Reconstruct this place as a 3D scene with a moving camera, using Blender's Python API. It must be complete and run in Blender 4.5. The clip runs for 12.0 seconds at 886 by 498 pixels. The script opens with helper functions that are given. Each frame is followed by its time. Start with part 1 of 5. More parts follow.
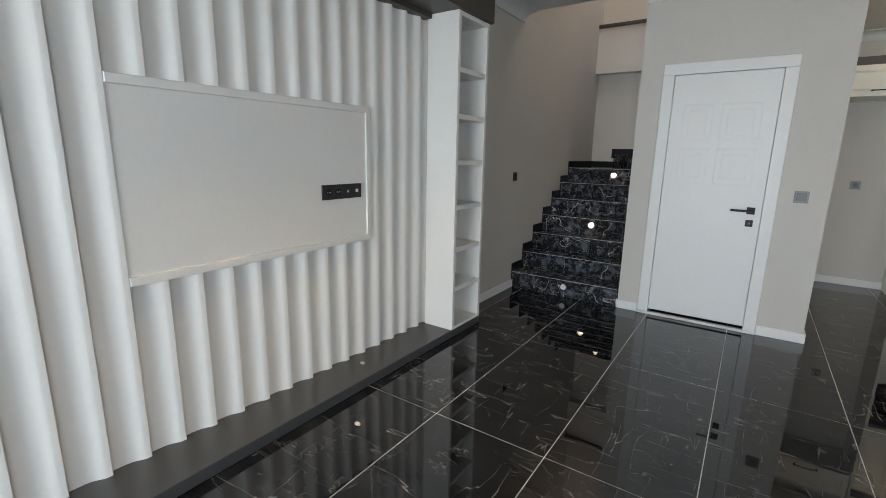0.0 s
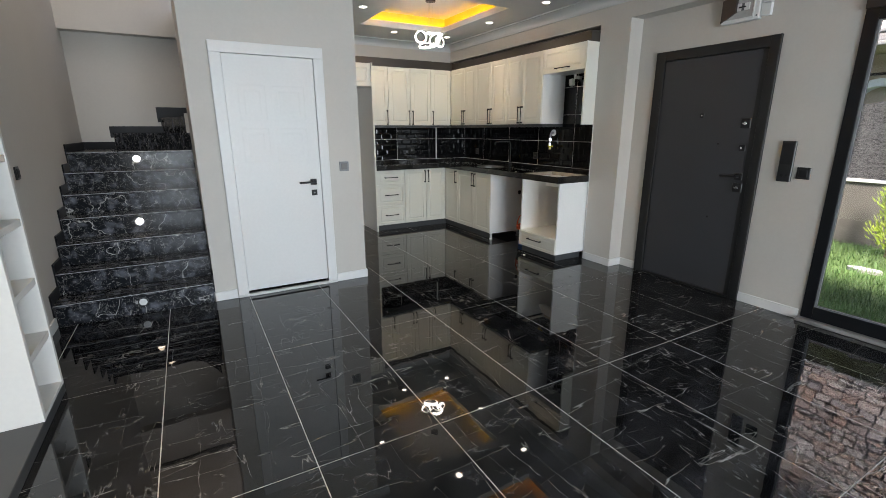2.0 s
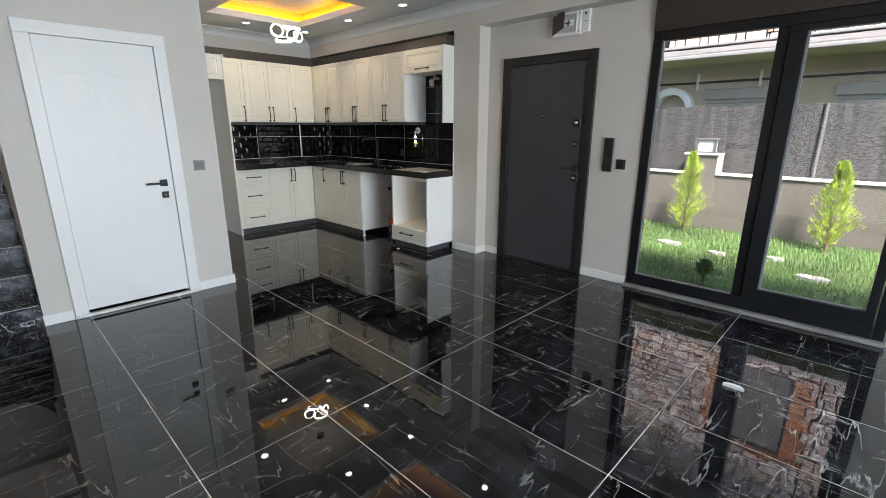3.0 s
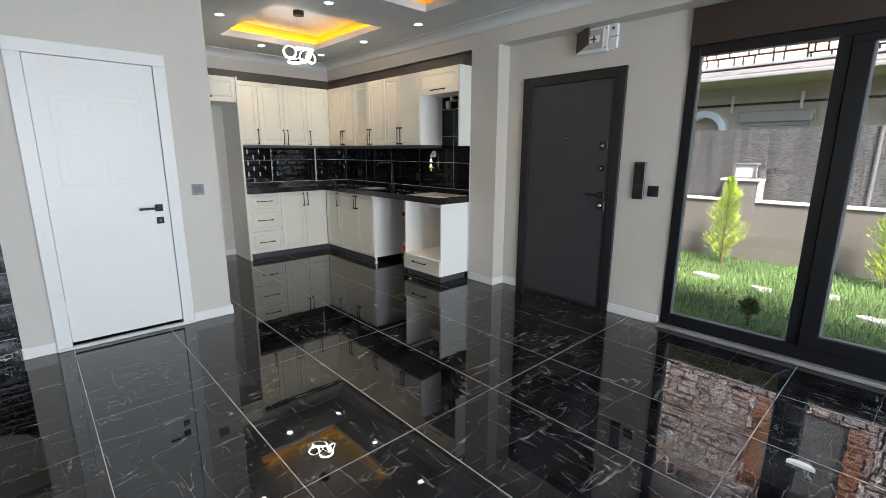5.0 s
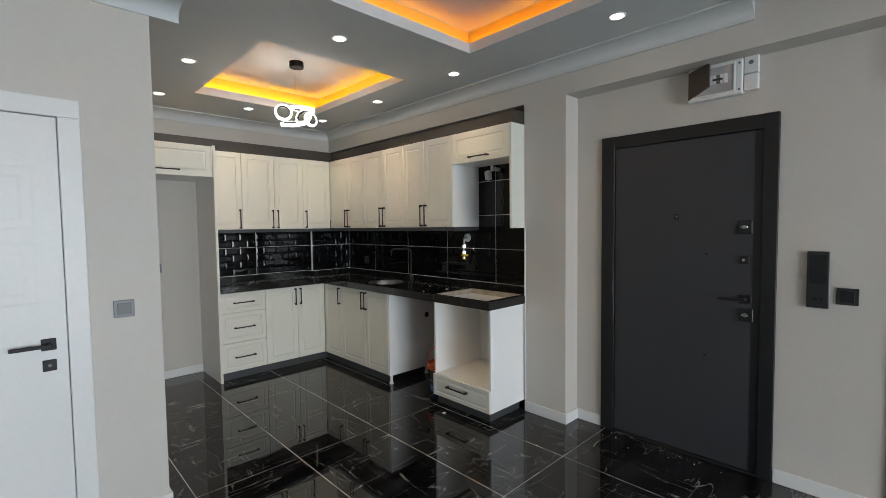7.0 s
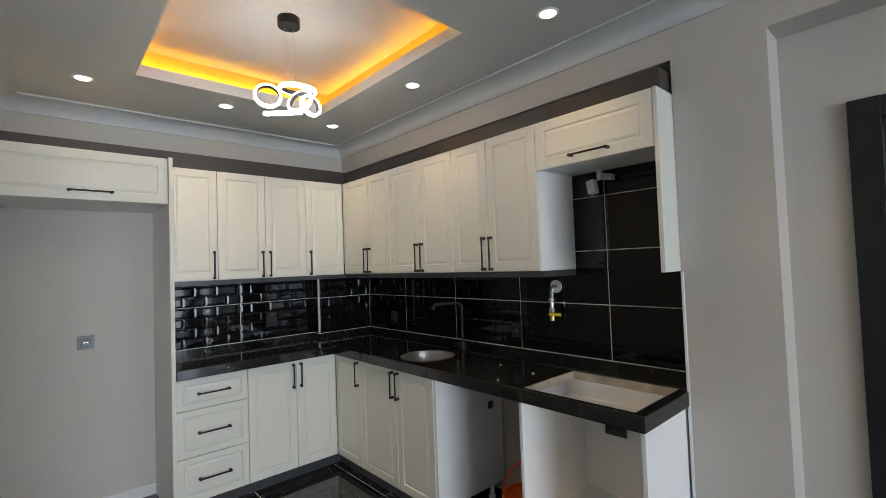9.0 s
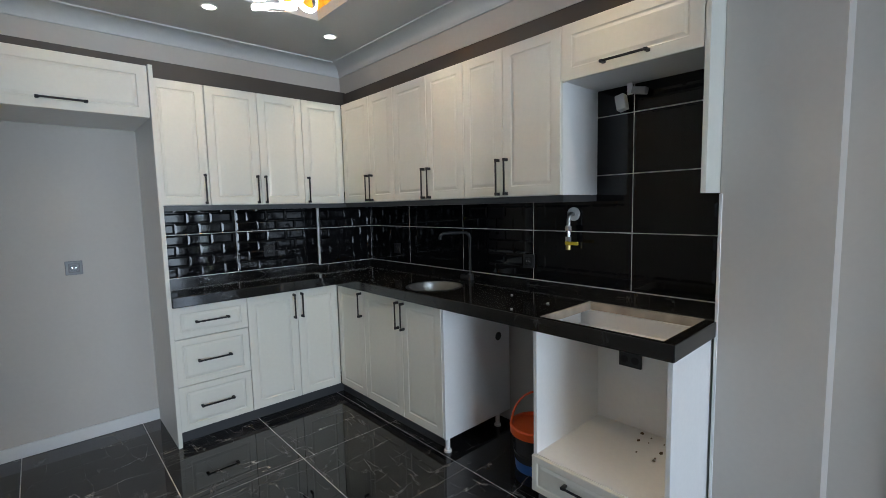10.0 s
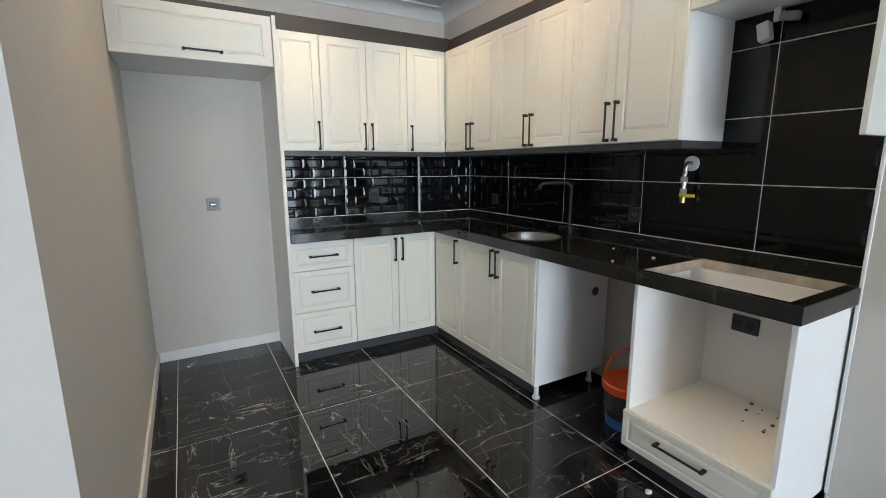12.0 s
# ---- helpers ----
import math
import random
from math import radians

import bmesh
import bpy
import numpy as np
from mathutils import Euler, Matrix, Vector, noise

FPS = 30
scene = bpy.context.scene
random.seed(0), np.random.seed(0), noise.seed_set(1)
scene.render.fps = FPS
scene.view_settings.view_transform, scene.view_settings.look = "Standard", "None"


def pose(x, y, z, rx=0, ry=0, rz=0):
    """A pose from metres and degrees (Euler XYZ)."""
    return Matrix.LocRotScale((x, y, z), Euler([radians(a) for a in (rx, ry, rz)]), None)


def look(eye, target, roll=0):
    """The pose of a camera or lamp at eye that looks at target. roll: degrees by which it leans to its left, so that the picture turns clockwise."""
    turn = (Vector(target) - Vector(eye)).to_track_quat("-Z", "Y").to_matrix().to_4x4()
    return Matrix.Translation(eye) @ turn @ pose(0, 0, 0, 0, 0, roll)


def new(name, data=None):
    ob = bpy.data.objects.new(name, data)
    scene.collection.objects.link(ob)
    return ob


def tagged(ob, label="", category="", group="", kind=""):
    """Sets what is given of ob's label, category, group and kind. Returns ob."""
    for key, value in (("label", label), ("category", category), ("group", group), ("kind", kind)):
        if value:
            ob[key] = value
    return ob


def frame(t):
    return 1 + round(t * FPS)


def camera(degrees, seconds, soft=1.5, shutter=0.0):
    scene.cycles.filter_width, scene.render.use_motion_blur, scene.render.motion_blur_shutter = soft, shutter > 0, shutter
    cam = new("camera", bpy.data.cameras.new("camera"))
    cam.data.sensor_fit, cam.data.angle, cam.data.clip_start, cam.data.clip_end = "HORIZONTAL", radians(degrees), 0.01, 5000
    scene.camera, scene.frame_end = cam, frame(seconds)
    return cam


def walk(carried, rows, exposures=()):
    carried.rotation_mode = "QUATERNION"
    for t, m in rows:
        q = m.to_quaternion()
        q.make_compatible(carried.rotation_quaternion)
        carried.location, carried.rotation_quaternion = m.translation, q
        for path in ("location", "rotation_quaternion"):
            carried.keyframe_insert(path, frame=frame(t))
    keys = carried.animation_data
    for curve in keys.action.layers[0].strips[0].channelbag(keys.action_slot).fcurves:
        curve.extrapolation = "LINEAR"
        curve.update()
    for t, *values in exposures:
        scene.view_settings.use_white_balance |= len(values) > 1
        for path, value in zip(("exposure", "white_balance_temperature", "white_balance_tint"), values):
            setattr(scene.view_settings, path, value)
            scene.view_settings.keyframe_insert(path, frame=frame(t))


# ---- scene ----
cam = camera(89.4, 12.0, 0.55)
PATH = [
    (0, (0.12, 1.308, 1.325), (-0.982, 2.925, 0.909), 1.1),
    (0.5, (-0.206, 1.333, 1.312), (-0.824, 3.185, 0.878), 0.7),
    (1, (-0.498, 1.348, 1.373), (-0.547, 3.295, 0.917), 0.3),
    (1.5, (-0.666, 1.401, 1.369), (-0.18, 3.28, 0.888), -0.3),
    (2, (-0.81, 1.377, 1.391), (0.135, 3.061, 0.874), -0.2),
    (2.5, (-0.896, 1.316, 1.389), (0.404, 2.737, 0.852), 0.0),
    (2.7, (-0.902, 1.291, 1.379), (0.491, 2.626, 0.85), 0.2),
    (4.5, (-0.618, 1.367, 1.375), (0.683, 2.821, 0.933), 0.2),
    (5, (-0.576, 1.465, 1.37), (0.753, 2.899, 0.946), 0.3),
    (5.5, (-0.454, 1.753, 1.404), (0.924, 3.153, 1.025), 0.2),
    (6, (-0.3, 2.063, 1.396), (1.093, 3.467, 1.1), -0.1),
    (6.5, (-0.106, 2.394, 1.437), (1.275, 3.827, 1.238), -0.4),
    (7, (0.042, 2.738, 1.452), (1.425, 4.18, 1.351), -0.7),
    (7.5, (0.236, 3.097, 1.441), (1.597, 4.563, 1.407), -1.0),
    (9.3, (0.849, 4.13, 1.503), (2.181, 5.621, 1.573), -2.3),
    (9.5, (0.859, 4.171, 1.495), (2.193, 5.661, 1.5), -2.1),
    (10, (0.866, 4.211, 1.405), (2.202, 5.686, 1.214), -1.3),
    (10.5, (0.863, 4.226, 1.354), (2.188, 5.675, 0.976), -0.7),
    (11, (0.854, 4.228, 1.338), (2.169, 5.668, 0.895), -0.5),
    (11.5, (0.843, 4.22, 1.349), (2.101, 5.722, 0.948), -0.5),
    (12, (0.843, 4.203, 1.344), (1.823, 5.907, 0.975), -0.3),
]
walk(cam, [(t, look(eye, target, roll)) for t, eye, target, roll in PATH], [(0, 1.4, 7180, 14), (1, 1.4, 7180, 14), (2, 1.72, 7030, 14), (2.5, 1.88, 6930, 14), (5.5, 1.9, 6930, 14), (6.5, 1.72, 6980, 14), (7.5, 1.53, 7030, 14), (9.5, 1.64, 6480, 14), (10, 1.6, 6180, 13), (10.5, 1.95, 6030, 13), (11.5, 2.17, 6280, 13), (12, 2.14, 6580, 13)])

# ---- world, sun, large lights ----
world = bpy.data.worlds.new("sky")
scene.world = world
world.use_nodes = True
wn = world.node_tree.nodes
sky = wn.new("ShaderNodeTexSky")
sky.sky_type = "NISHITA"
sky.sun_disc = False
sky.sun_elevation, sky.sun_rotation = radians(52.5), radians(220.6)
sky.dust_density = 2.0
wn["Background"].inputs["Strength"].default_value = 0.15
world.node_tree.links.new(sky.outputs["Color"], wn["Background"].inputs["Color"])
sun = new("sun", bpy.data.lights.new("sun", "SUN"))
sun.data.energy, sun.data.angle, sun.data.color = 4.0, radians(12), (1.0, 0.95, 0.88)
sun.matrix_world = look((0, 0, 30), (6, 7, 18))


def area_lamp(name, eye, target, sx, sy, watts, color):
    ob = new(name, bpy.data.lights.new(name, "AREA"))
    ob.data.shape, ob.data.size, ob.data.size_y = "RECTANGLE", sx, sy
    ob.data.energy, ob.data.color = watts, color
    ob.matrix_world = look(eye, target)
    return ob


# added lamp for daylight through an assumed, unseen opening in the wall behind the walker
area_lamp("daylight_fill_rear", (-0.10, -4.10, 1.25), (-0.10, 3, 1.15), 3.6, 2.2, 126, (0.70, 0.85, 1.0))
# added lamp in an assumed, unseen opening of the entry wall, for frontal daylight
area_lamp("daylight_fill_side", (3.12, -0.55, 1.2), (-1, -0.35, 1.1), 2.1, 2.1, 36, (0.70, 0.85, 1.0))
# stand-in lamp atop the stairwell, for unseen daylight from the floor above
area_lamp("daylight_fill_stairwell", (-1.25, 6.6, 5.1), (-1.25, 6.6, 0), 0.9, 1.8, 10, (1.0, 0.94, 0.88))


# ---- materials ----
def mat(name, color=(0.5, 0.5, 0.5), rough=0.5, metal=0.0, coat=0.0, vary=0.05, scale=6.0, bump=0.0, bump_scale=60.0, fine=0.03, spec=0.5):
    """A principled material with two scales of tone variation and a fine relief."""
    m = bpy.data.materials.new(name)
    m.use_nodes = True
    nt = m.node_tree
    b = nt.nodes["Principled BSDF"]
    b.inputs["Roughness"].default_value = rough
    b.inputs["Metallic"].default_value = metal
    b.inputs["Coat Weight"].default_value = coat
    b.inputs["Specular IOR Level"].default_value = spec
    tc = nt.nodes.new("ShaderNodeTexCoord")
    big = nt.nodes.new("ShaderNodeTexNoise")
    big.inputs["Scale"].default_value, big.inputs["Detail"].default_value = scale * 0.3, 3
    small = nt.nodes.new("ShaderNodeTexNoise")
    small.inputs["Scale"].default_value, small.inputs["Detail"].default_value = scale * 8, 4
    for n in (big, small):
        nt.links.new(tc.outputs["Object"], n.inputs["Vector"])
    r1 = ramp(nt, big.outputs["Fac"], [(0.3, [c * (1 - vary) for c in color]), (0.7, [min(1, c * (1 + vary)) for c in color])])
    mx = nt.nodes.new("ShaderNodeMix")
    mx.data_type, mx.blend_type = "RGBA", "MULTIPLY"
    mx.inputs[0].default_value = 1.0
    r2 = ramp(nt, small.outputs["Fac"], [(0.3, (1 - fine,) * 3), (0.7, (1,) * 3)])
    nt.links.new(r1, mx.inputs[6]), nt.links.new(r2, mx.inputs[7])
    nt.links.new(mx.outputs[2], b.inputs["Base Color"])
    rr = nt.nodes.new("ShaderNodeMapRange")
    rr.inputs["To Min"].default_value, rr.inputs["To Max"].default_value = rough * 0.85, min(1, rough * 1.15)
    nt.links.new(big.outputs["Fac"], rr.inputs["Value"])
    nt.links.new(rr.outputs["Result"], b.inputs["Roughness"])
    if bump:
        bn = nt.nodes.new("ShaderNodeTexNoise")
        bn.inputs["Scale"].default_value, bn.inputs["Detail"].default_value = bump_scale, 4
        nt.links.new(tc.outputs["Object"], bn.inputs["Vector"])
        add_bump(nt, b, bn.outputs["Fac"], bump)
    return m


def ramp(nt, fac, stops):
    r = nt.nodes.new("ShaderNodeValToRGB")
    for i, (p, c) in enumerate(stops):
        e = r.color_ramp.elements[i] if i < 2 else r.color_ramp.elements.new(p)
        e.position, e.color = p, (*c[:3], 1)
    nt.links.new(fac, r.inputs["Fac"])
    return r.outputs["Color"]


def add_bump(nt, b, height, strength, distance=0.002):
    bp = nt.nodes.new("ShaderNodeBump")
    bp.inputs["Strength"].default_value, bp.inputs["Distance"].default_value = strength, distance
    nt.links.new(height, bp.inputs["Height"])
    nt.links.new(bp.outputs["Normal"], b.inputs["Normal"])


def glow(name, color, strength, base=(0.8, 0.8, 0.8)):
    m = bpy.data.materials.new(name)
    m.use_nodes = True
    b = m.node_tree.nodes["Principled BSDF"]
    b.inputs["Base Color"].default_value = (*base, 1)
    b.inputs["Roughness"].default_value = 0.6
    b.inputs["Emission Color"].default_value = (*color, 1)
    b.inputs["Emission Strength"].default_value = strength
    return m


def marble(name, rough=0.04, vein=1.0, base=(0.0025, 0.0026, 0.0032), cloud=(0.016, 0.016, 0.018), size=1.0, more=0.0, smoke=(0.40, 0.72), spec=0.6, wave=0.0):
    """Polished black marble with broken white veins; every piece is cut from another place."""
    m = bpy.data.materials.new(name)
    m.use_nodes = True
    nt = m.node_tree
    b = nt.nodes["Principled BSDF"]
    b.inputs["Roughness"].default_value = rough
    b.inputs["Specular IOR Level"].default_value = spec
    tc = nt.nodes.new("ShaderNodeTexCoord")
    info = nt.nodes.new("ShaderNodeObjectInfo")
    off = nt.nodes.new("ShaderNodeVectorMath")
    off.operation = "MULTIPLY_ADD"
    off.inputs[1].default_value = (1, 1, 1)
    mul = nt.nodes.new("ShaderNodeMath")
    mul.operation, mul.inputs[1].default_value = "MULTIPLY", 91.0
    nt.links.new(info.outputs["Random"], mul.inputs[0])
    nt.links.new(tc.outputs["Object"], off.inputs[0])
    nt.links.new(mul.outputs[0], off.inputs[2])

    def stretched(angle, sx, sy):
        mp = nt.nodes.new("ShaderNodeMapping")
        mp.inputs["Rotation"].default_value = (0, 0, radians(angle))
        mp.inputs["Scale"].default_value = (sx * size, sy * size, sx * size)
        nt.links.new(off.outputs[0], mp.inputs["Vector"])
        return mp.outputs["Vector"]

    warp = nt.nodes.new("ShaderNodeTexNoise")
    warp.inputs["Scale"].default_value, warp.inputs["Detail"].default_value = 7.0, 5
    nt.links.new(off.outputs[0], warp.inputs["Vector"])

    def veins(angle, sx, sy, width, lo, hi, mask_scale, bend, rough_noise=0.52):
        """Thin wandering veins: the level line of a stretched, bent noise, broken up by a mask."""
        mv = nt.nodes.new("ShaderNodeVectorMath")
        mv.operation = "MULTIPLY_ADD"
        mv.inputs[1].default_value = (bend, bend, bend)
        nt.links.new(warp.outputs["Color"], mv.inputs[0]), nt.links.new(stretched(angle, sx, sy), mv.inputs[2])
        vo = nt.nodes.new("ShaderNodeTexNoise")
        vo.inputs["Scale"].default_value, vo.inputs["Detail"].default_value = 1.0, 6
        vo.inputs["Roughness"].default_value = rough_noise
        nt.links.new(mv.outputs[0], vo.inputs["Vector"])
        gap = nt.nodes.new("ShaderNodeMath")
        gap.operation, gap.inputs[1].default_value = "SUBTRACT", 0.5
        nt.links.new(vo.outputs["Fac"], gap.inputs[0])
        size_of = nt.nodes.new("ShaderNodeMath")
        size_of.operation = "ABSOLUTE"
        nt.links.new(gap.outputs[0], size_of.inputs[0])
        line = nt.nodes.new("ShaderNodeMapRange")
        line.inputs["From Max"].default_value = width
        line.inputs["To Min"].default_value, line.inputs["To Max"].default_value = 1, 0
        nt.links.new(size_of.outputs[0], line.inputs["Value"])
        q = nt.nodes.new("ShaderNodeTexNoise")
        q.inputs["Scale"].default_value, q.inputs["Detail"].default_value = mask_scale * size, 6
        q.inputs["Roughness"].default_value = 0.68
        nt.links.new(off.outputs[0], q.inputs["Vector"])
        mk = nt.nodes.new("ShaderNodeMapRange")
        mk.inputs["From Min"].default_value, mk.inputs["From Max"].default_value = lo - more, hi - more
        nt.links.new(q.outputs["Fac"], mk.inputs["Value"])
        x = nt.nodes.new("ShaderNodeMath")
        x.operation = "MULTIPLY"
        nt.links.new(line.outputs["Result"], x.inputs[0]), nt.links.new(mk.outputs["Result"], x.inputs[1])
        return x.outputs[0]

    a = veins(36, 0.8, 5.2, 0.0050, 0.43, 0.64, 5.0, 0.06, 0.44)
    c = veins(-24, 6.4, 1.0, 0.0050, 0.45, 0.68, 7.0, 0.06, 0.46)
    e = veins(62, 5.0, 12.0, 0.010, 0.52, 0.78, 4.0, 0.3, 0.55)
    ce = nt.nodes.new("ShaderNodeMath")
    ce.operation = "MAXIMUM"
    nt.links.new(c, ce.inputs[0]), nt.links.new(e, ce.inputs[1])
    c = ce.outputs[0]
    mx = nt.nodes.new("ShaderNodeMath")
    mx.operation = "MAXIMUM"
    nt.links.new(a, mx.inputs[0]), nt.links.new(c, mx.inputs[1])
    sc = nt.nodes.new("ShaderNodeMath")
    sc.operation, sc.inputs[1].default_value = "MULTIPLY", vein
    sc.use_clamp = True
    nt.links.new(mx.outputs[0], sc.inputs[0])
    cl = nt.nodes.new("ShaderNodeTexNoise")
    cl.inputs["Scale"].default_value, cl.inputs["Detail"].default_value = 4.0, 7
    nt.links.new(stretched(-35, 1.0, 2.2), cl.inputs["Vector"])
    body = ramp(nt, cl.outputs["Fac"], [(smoke[0], base), (smoke[1], cloud)])
    mix = nt.nodes.new("ShaderNodeMix")
    mix.data_type = "RGBA"
    nt.links.new(sc.outputs[0], mix.inputs[0]), nt.links.new(body, mix.inputs[6])
    mix.inputs[7].default_value = (0.50, 0.49, 0.47, 1)
    nt.links.new(mix.outputs[2], b.inputs["Base Color"])
    if wave:
        wv = nt.nodes.new("ShaderNodeTexNoise")
        wv.inputs["Scale"].default_value, wv.inputs["Detail"].default_value = 9.0, 1
        nt.links.new(off.outputs[0], wv.inputs["Vector"])
        add_bump(nt, b, wv.outputs["Fac"], 1.0, wave)
    return m


M_WALL = mat("wall_paint", (0.540, 0.508, 0.466), 0.6, vary=0.03, bump=0.12, bump_scale=140)
M_CEIL = mat("ceiling_paint", (0.59, 0.605, 0.60), 0.75, vary=0.02, bump=0.08, bump_scale=120)
M_WHITE = mat("white_paint", (0.705, 0.70, 0.685), 0.4, vary=0.02)
M_CAB = mat("white_cabinet_film", (0.712, 0.704, 0.635), 0.32, vary=0.015, bump=0.05, bump_scale=220)
M_CARC = mat("white_melamine", (0.81, 0.805, 0.79), 0.42, vary=0.02)
M_SLAT = mat("white_slat_film", (0.70, 0.688, 0.66), 0.42, vary=0.02)
M_FLOOR = marble("black_marble_tile", 0.018, 0.72, (0.0038, 0.0039, 0.0046), (0.030, 0.030, 0.034), smoke=(0.42, 0.76), spec=0.6, wave=0.00022)
M_STAIR = marble("black_marble_step", 0.16, 1.0, (0.012, 0.013, 0.016), (0.20, 0.21, 0.25), 3.0, 0.10, (0.50, 0.84), 0.18)
M_SKIRT = mat("black_marble_skirting", (0.010, 0.010, 0.012), 0.35, vary=0.4, scale=14, spec=0.12)
M_COUNT = marble("black_granite_top", 0.10, 0.14, (0.008, 0.008, 0.008), (0.016, 0.015, 0.014), 1.5)
M_GROUT = mat("pale_grout", (0.60, 0.59, 0.56), 0.8, vary=0.12)
M_TGROUT = mat("white_tile_grout", (0.66, 0.65, 0.62), 0.7, vary=0.08)
M_TILE = mat("black_glazed_tile", (0.004, 0.004, 0.0045), 0.05, vary=0.1, spec=0.3)
M_BLACK = mat("black_metal", (0.014, 0.014, 0.015), 0.5, metal=0.0, vary=0.1, spec=0.3)
M_BLACKP = mat("black_plastic", (0.016, 0.016, 0.017), 0.3, vary=0.1)
M_CROWN = mat("dark_brown_board", (0.050, 0.041, 0.034), 0.45, vary=0.06)
M_PLINTH = mat("dark_grey_board", (0.055, 0.057, 0.060), 0.30, vary=0.06)
M_DOOR2 = mat("anthracite_door_film", (0.037, 0.038, 0.043), 0.42, vary=0.05, bump=0.1, bump_scale=300)
M_FRAME2 = mat("dark_frame_film", (0.010, 0.010, 0.011), 0.4, vary=0.08)
M_WIN = mat("anthracite_pvc", (0.008, 0.0085, 0.010), 0.3, vary=0.08, spec=0.3)
M_SHUT = mat("brown_shutter_box", (0.032, 0.022, 0.017), 0.4, vary=0.08)
M_SILL = mat("pale_stone_sill", (0.24, 0.225, 0.215), 0.35, vary=0.2, scale=14)
M_COPE1 = mat("white_marble", (0.62, 0.61, 0.60), 0.3, vary=0.12, scale=9)
M_GREY = mat("grey_plastic", (0.13, 0.13, 0.135), 0.4)
M_SILVER = mat("silver_plastic", (0.20, 0.205, 0.215), 0.4)
M_PLAST = mat("white_plastic", (0.72, 0.72, 0.71), 0.35)
M_CHROME = mat("chrome", (0.75, 0.75, 0.75), 0.12, metal=1.0)
M_STEEL = mat("brushed_steel", (0.40, 0.40, 0.395), 0.34, metal=1.0)
M_BRASS = mat("brass", (0.55, 0.40, 0.16), 0.3, metal=1.0)
M_YELLOW = mat("yellow_lever", (0.75, 0.55, 0.03), 0.45)
M_ORANGE = mat("orange_plastic", (0.80, 0.11, 0.02), 0.38)
M_BLUE = mat("blue_plastic", (0.03, 0.12, 0.42), 0.4)
M_RECESS = mat("dusty_grey_plastic", (0.40, 0.385, 0.37), 0.7, vary=0.25, scale=30)
M_SMOKE = mat("smoky_plastic", (0.055, 0.058, 0.062), 0.25)
M_RAW = mat("raw_cut_edge", (0.42, 0.36, 0.29), 0.8, vary=0.3, scale=30)
M_FLAP = mat("smoked_brown_plastic", (0.045, 0.035, 0.028), 0.3)
# pale tone for the highlight on the polished tread edges
M_NOSE = mat("step_edge_highlight", (0.34, 0.345, 0.36), 0.4, vary=0.3, scale=20)
M_CHIP = mat("wood_chip", (0.16, 0.11, 0.06), 0.8, vary=0.3)
M_RUBBLE = mat("plaster_crumb", (0.55, 0.52, 0.47), 0.9, vary=0.2)
M_LED = glow("led_tube", (1.0, 0.97, 0.90), 8.5)
M_SPOT = glow("spot_lens", (1.0, 0.95, 0.86), 6)
M_STEPL = glow("step_lens", (1.0, 0.90, 0.72), 1.6)
M_COVE = glow("amber_led_strip", (1.0, 0.53, 0.0), 11)
# amber LED glow on the cove wall, put into the base colour
M_COVE_GLOW = mat("amber_cove_glow", (0.66, 0.42, 0.07), 0.55, vary=0.03)
M_COVE2 = glow("orange_led_strip", (1.0, 0.36, 0.01), 7)
M_GLASS = bpy.data.materials.new("clear_glass")
M_GLASS.use_nodes = True
gb = M_GLASS.node_tree.nodes["Principled BSDF"]
gb.inputs["Transmission Weight"].default_value, gb.inputs["Roughness"].default_value, gb.inputs["IOR"].default_value = 1.0, 0.0, 1.45
gb.inputs["Base Color"].default_value = (0.97, 0.98, 0.98, 1)


# ---- building helpers ----
def box(bm, x0, x1, y0, y1, z0, z1, bevel=0.0, seg=1):
    m = Matrix.Translation(((x0 + x1) / 2, (y0 + y1) / 2, (z0 + z1) / 2)) @ Matrix.Diagonal((abs(x1 - x0), abs(y1 - y0), abs(z1 - z0), 1))
    g = bmesh.ops.create_cube(bm, size=1, matrix=m)
    if bevel:
        es = list({e for v in g["verts"] for e in v.link_edges})
        bmesh.ops.bevel(bm, geom=es, offset=bevel, segments=seg, profile=0.5, affect="EDGES")
    return g["verts"]


def rod(bm, p, q, r, seg=16, r2=None):
    p, q = Vector(p), Vector(q)
    m = Matrix.Translation((p + q) / 2) @ (q - p).to_track_quat("Z", "Y").to_matrix().to_4x4()
    bmesh.ops.create_cone(bm, cap_ends=True, segments=seg, radius1=r, radius2=r if r2 is None else r2, depth=(q - p).length, matrix=m)


def tube(bm, pts, r, seg=10):
    """A round tube along points."""
    pts = [Vector(p) for p in pts]
    rings = []
    for i, p in enumerate(pts):
        d = (pts[min(i + 1, len(pts) - 1)] - pts[max(i - 1, 0)]).normalized()
        q = d.to_track_quat("Z", "Y")
        rings.append([bm.verts.new(p + q @ Vector((r * math.cos(a), r * math.sin(a), 0))) for a in (2 * math.pi * k / seg for k in range(seg))])
    for a, b in zip(rings, rings[1:]):
        for k in range(seg):
            bm.faces.new((a[k], a[(k + 1) % seg], b[(k + 1) % seg], b[k]))
    bm.faces.new(rings[0][::-1]), bm.faces.new(rings[-1])


def lathe(bm, profile, centre, seg=28):
    """A turned shape about a vertical axis; profile of (radius, height)."""
    rings = []
    for r, h in profile:
        rings.append([bm.verts.new((centre[0] + r * math.cos(a), centre[1] + r * math.sin(a), centre[2] + h)) for a in (2 * math.pi * k / seg for k in range(seg))])
    for a, b in zip(rings, rings[1:]):
        for k in range(seg):
            bm.faces.new((a[k], a[(k + 1) % seg], b[(k + 1) % seg], b[k]))


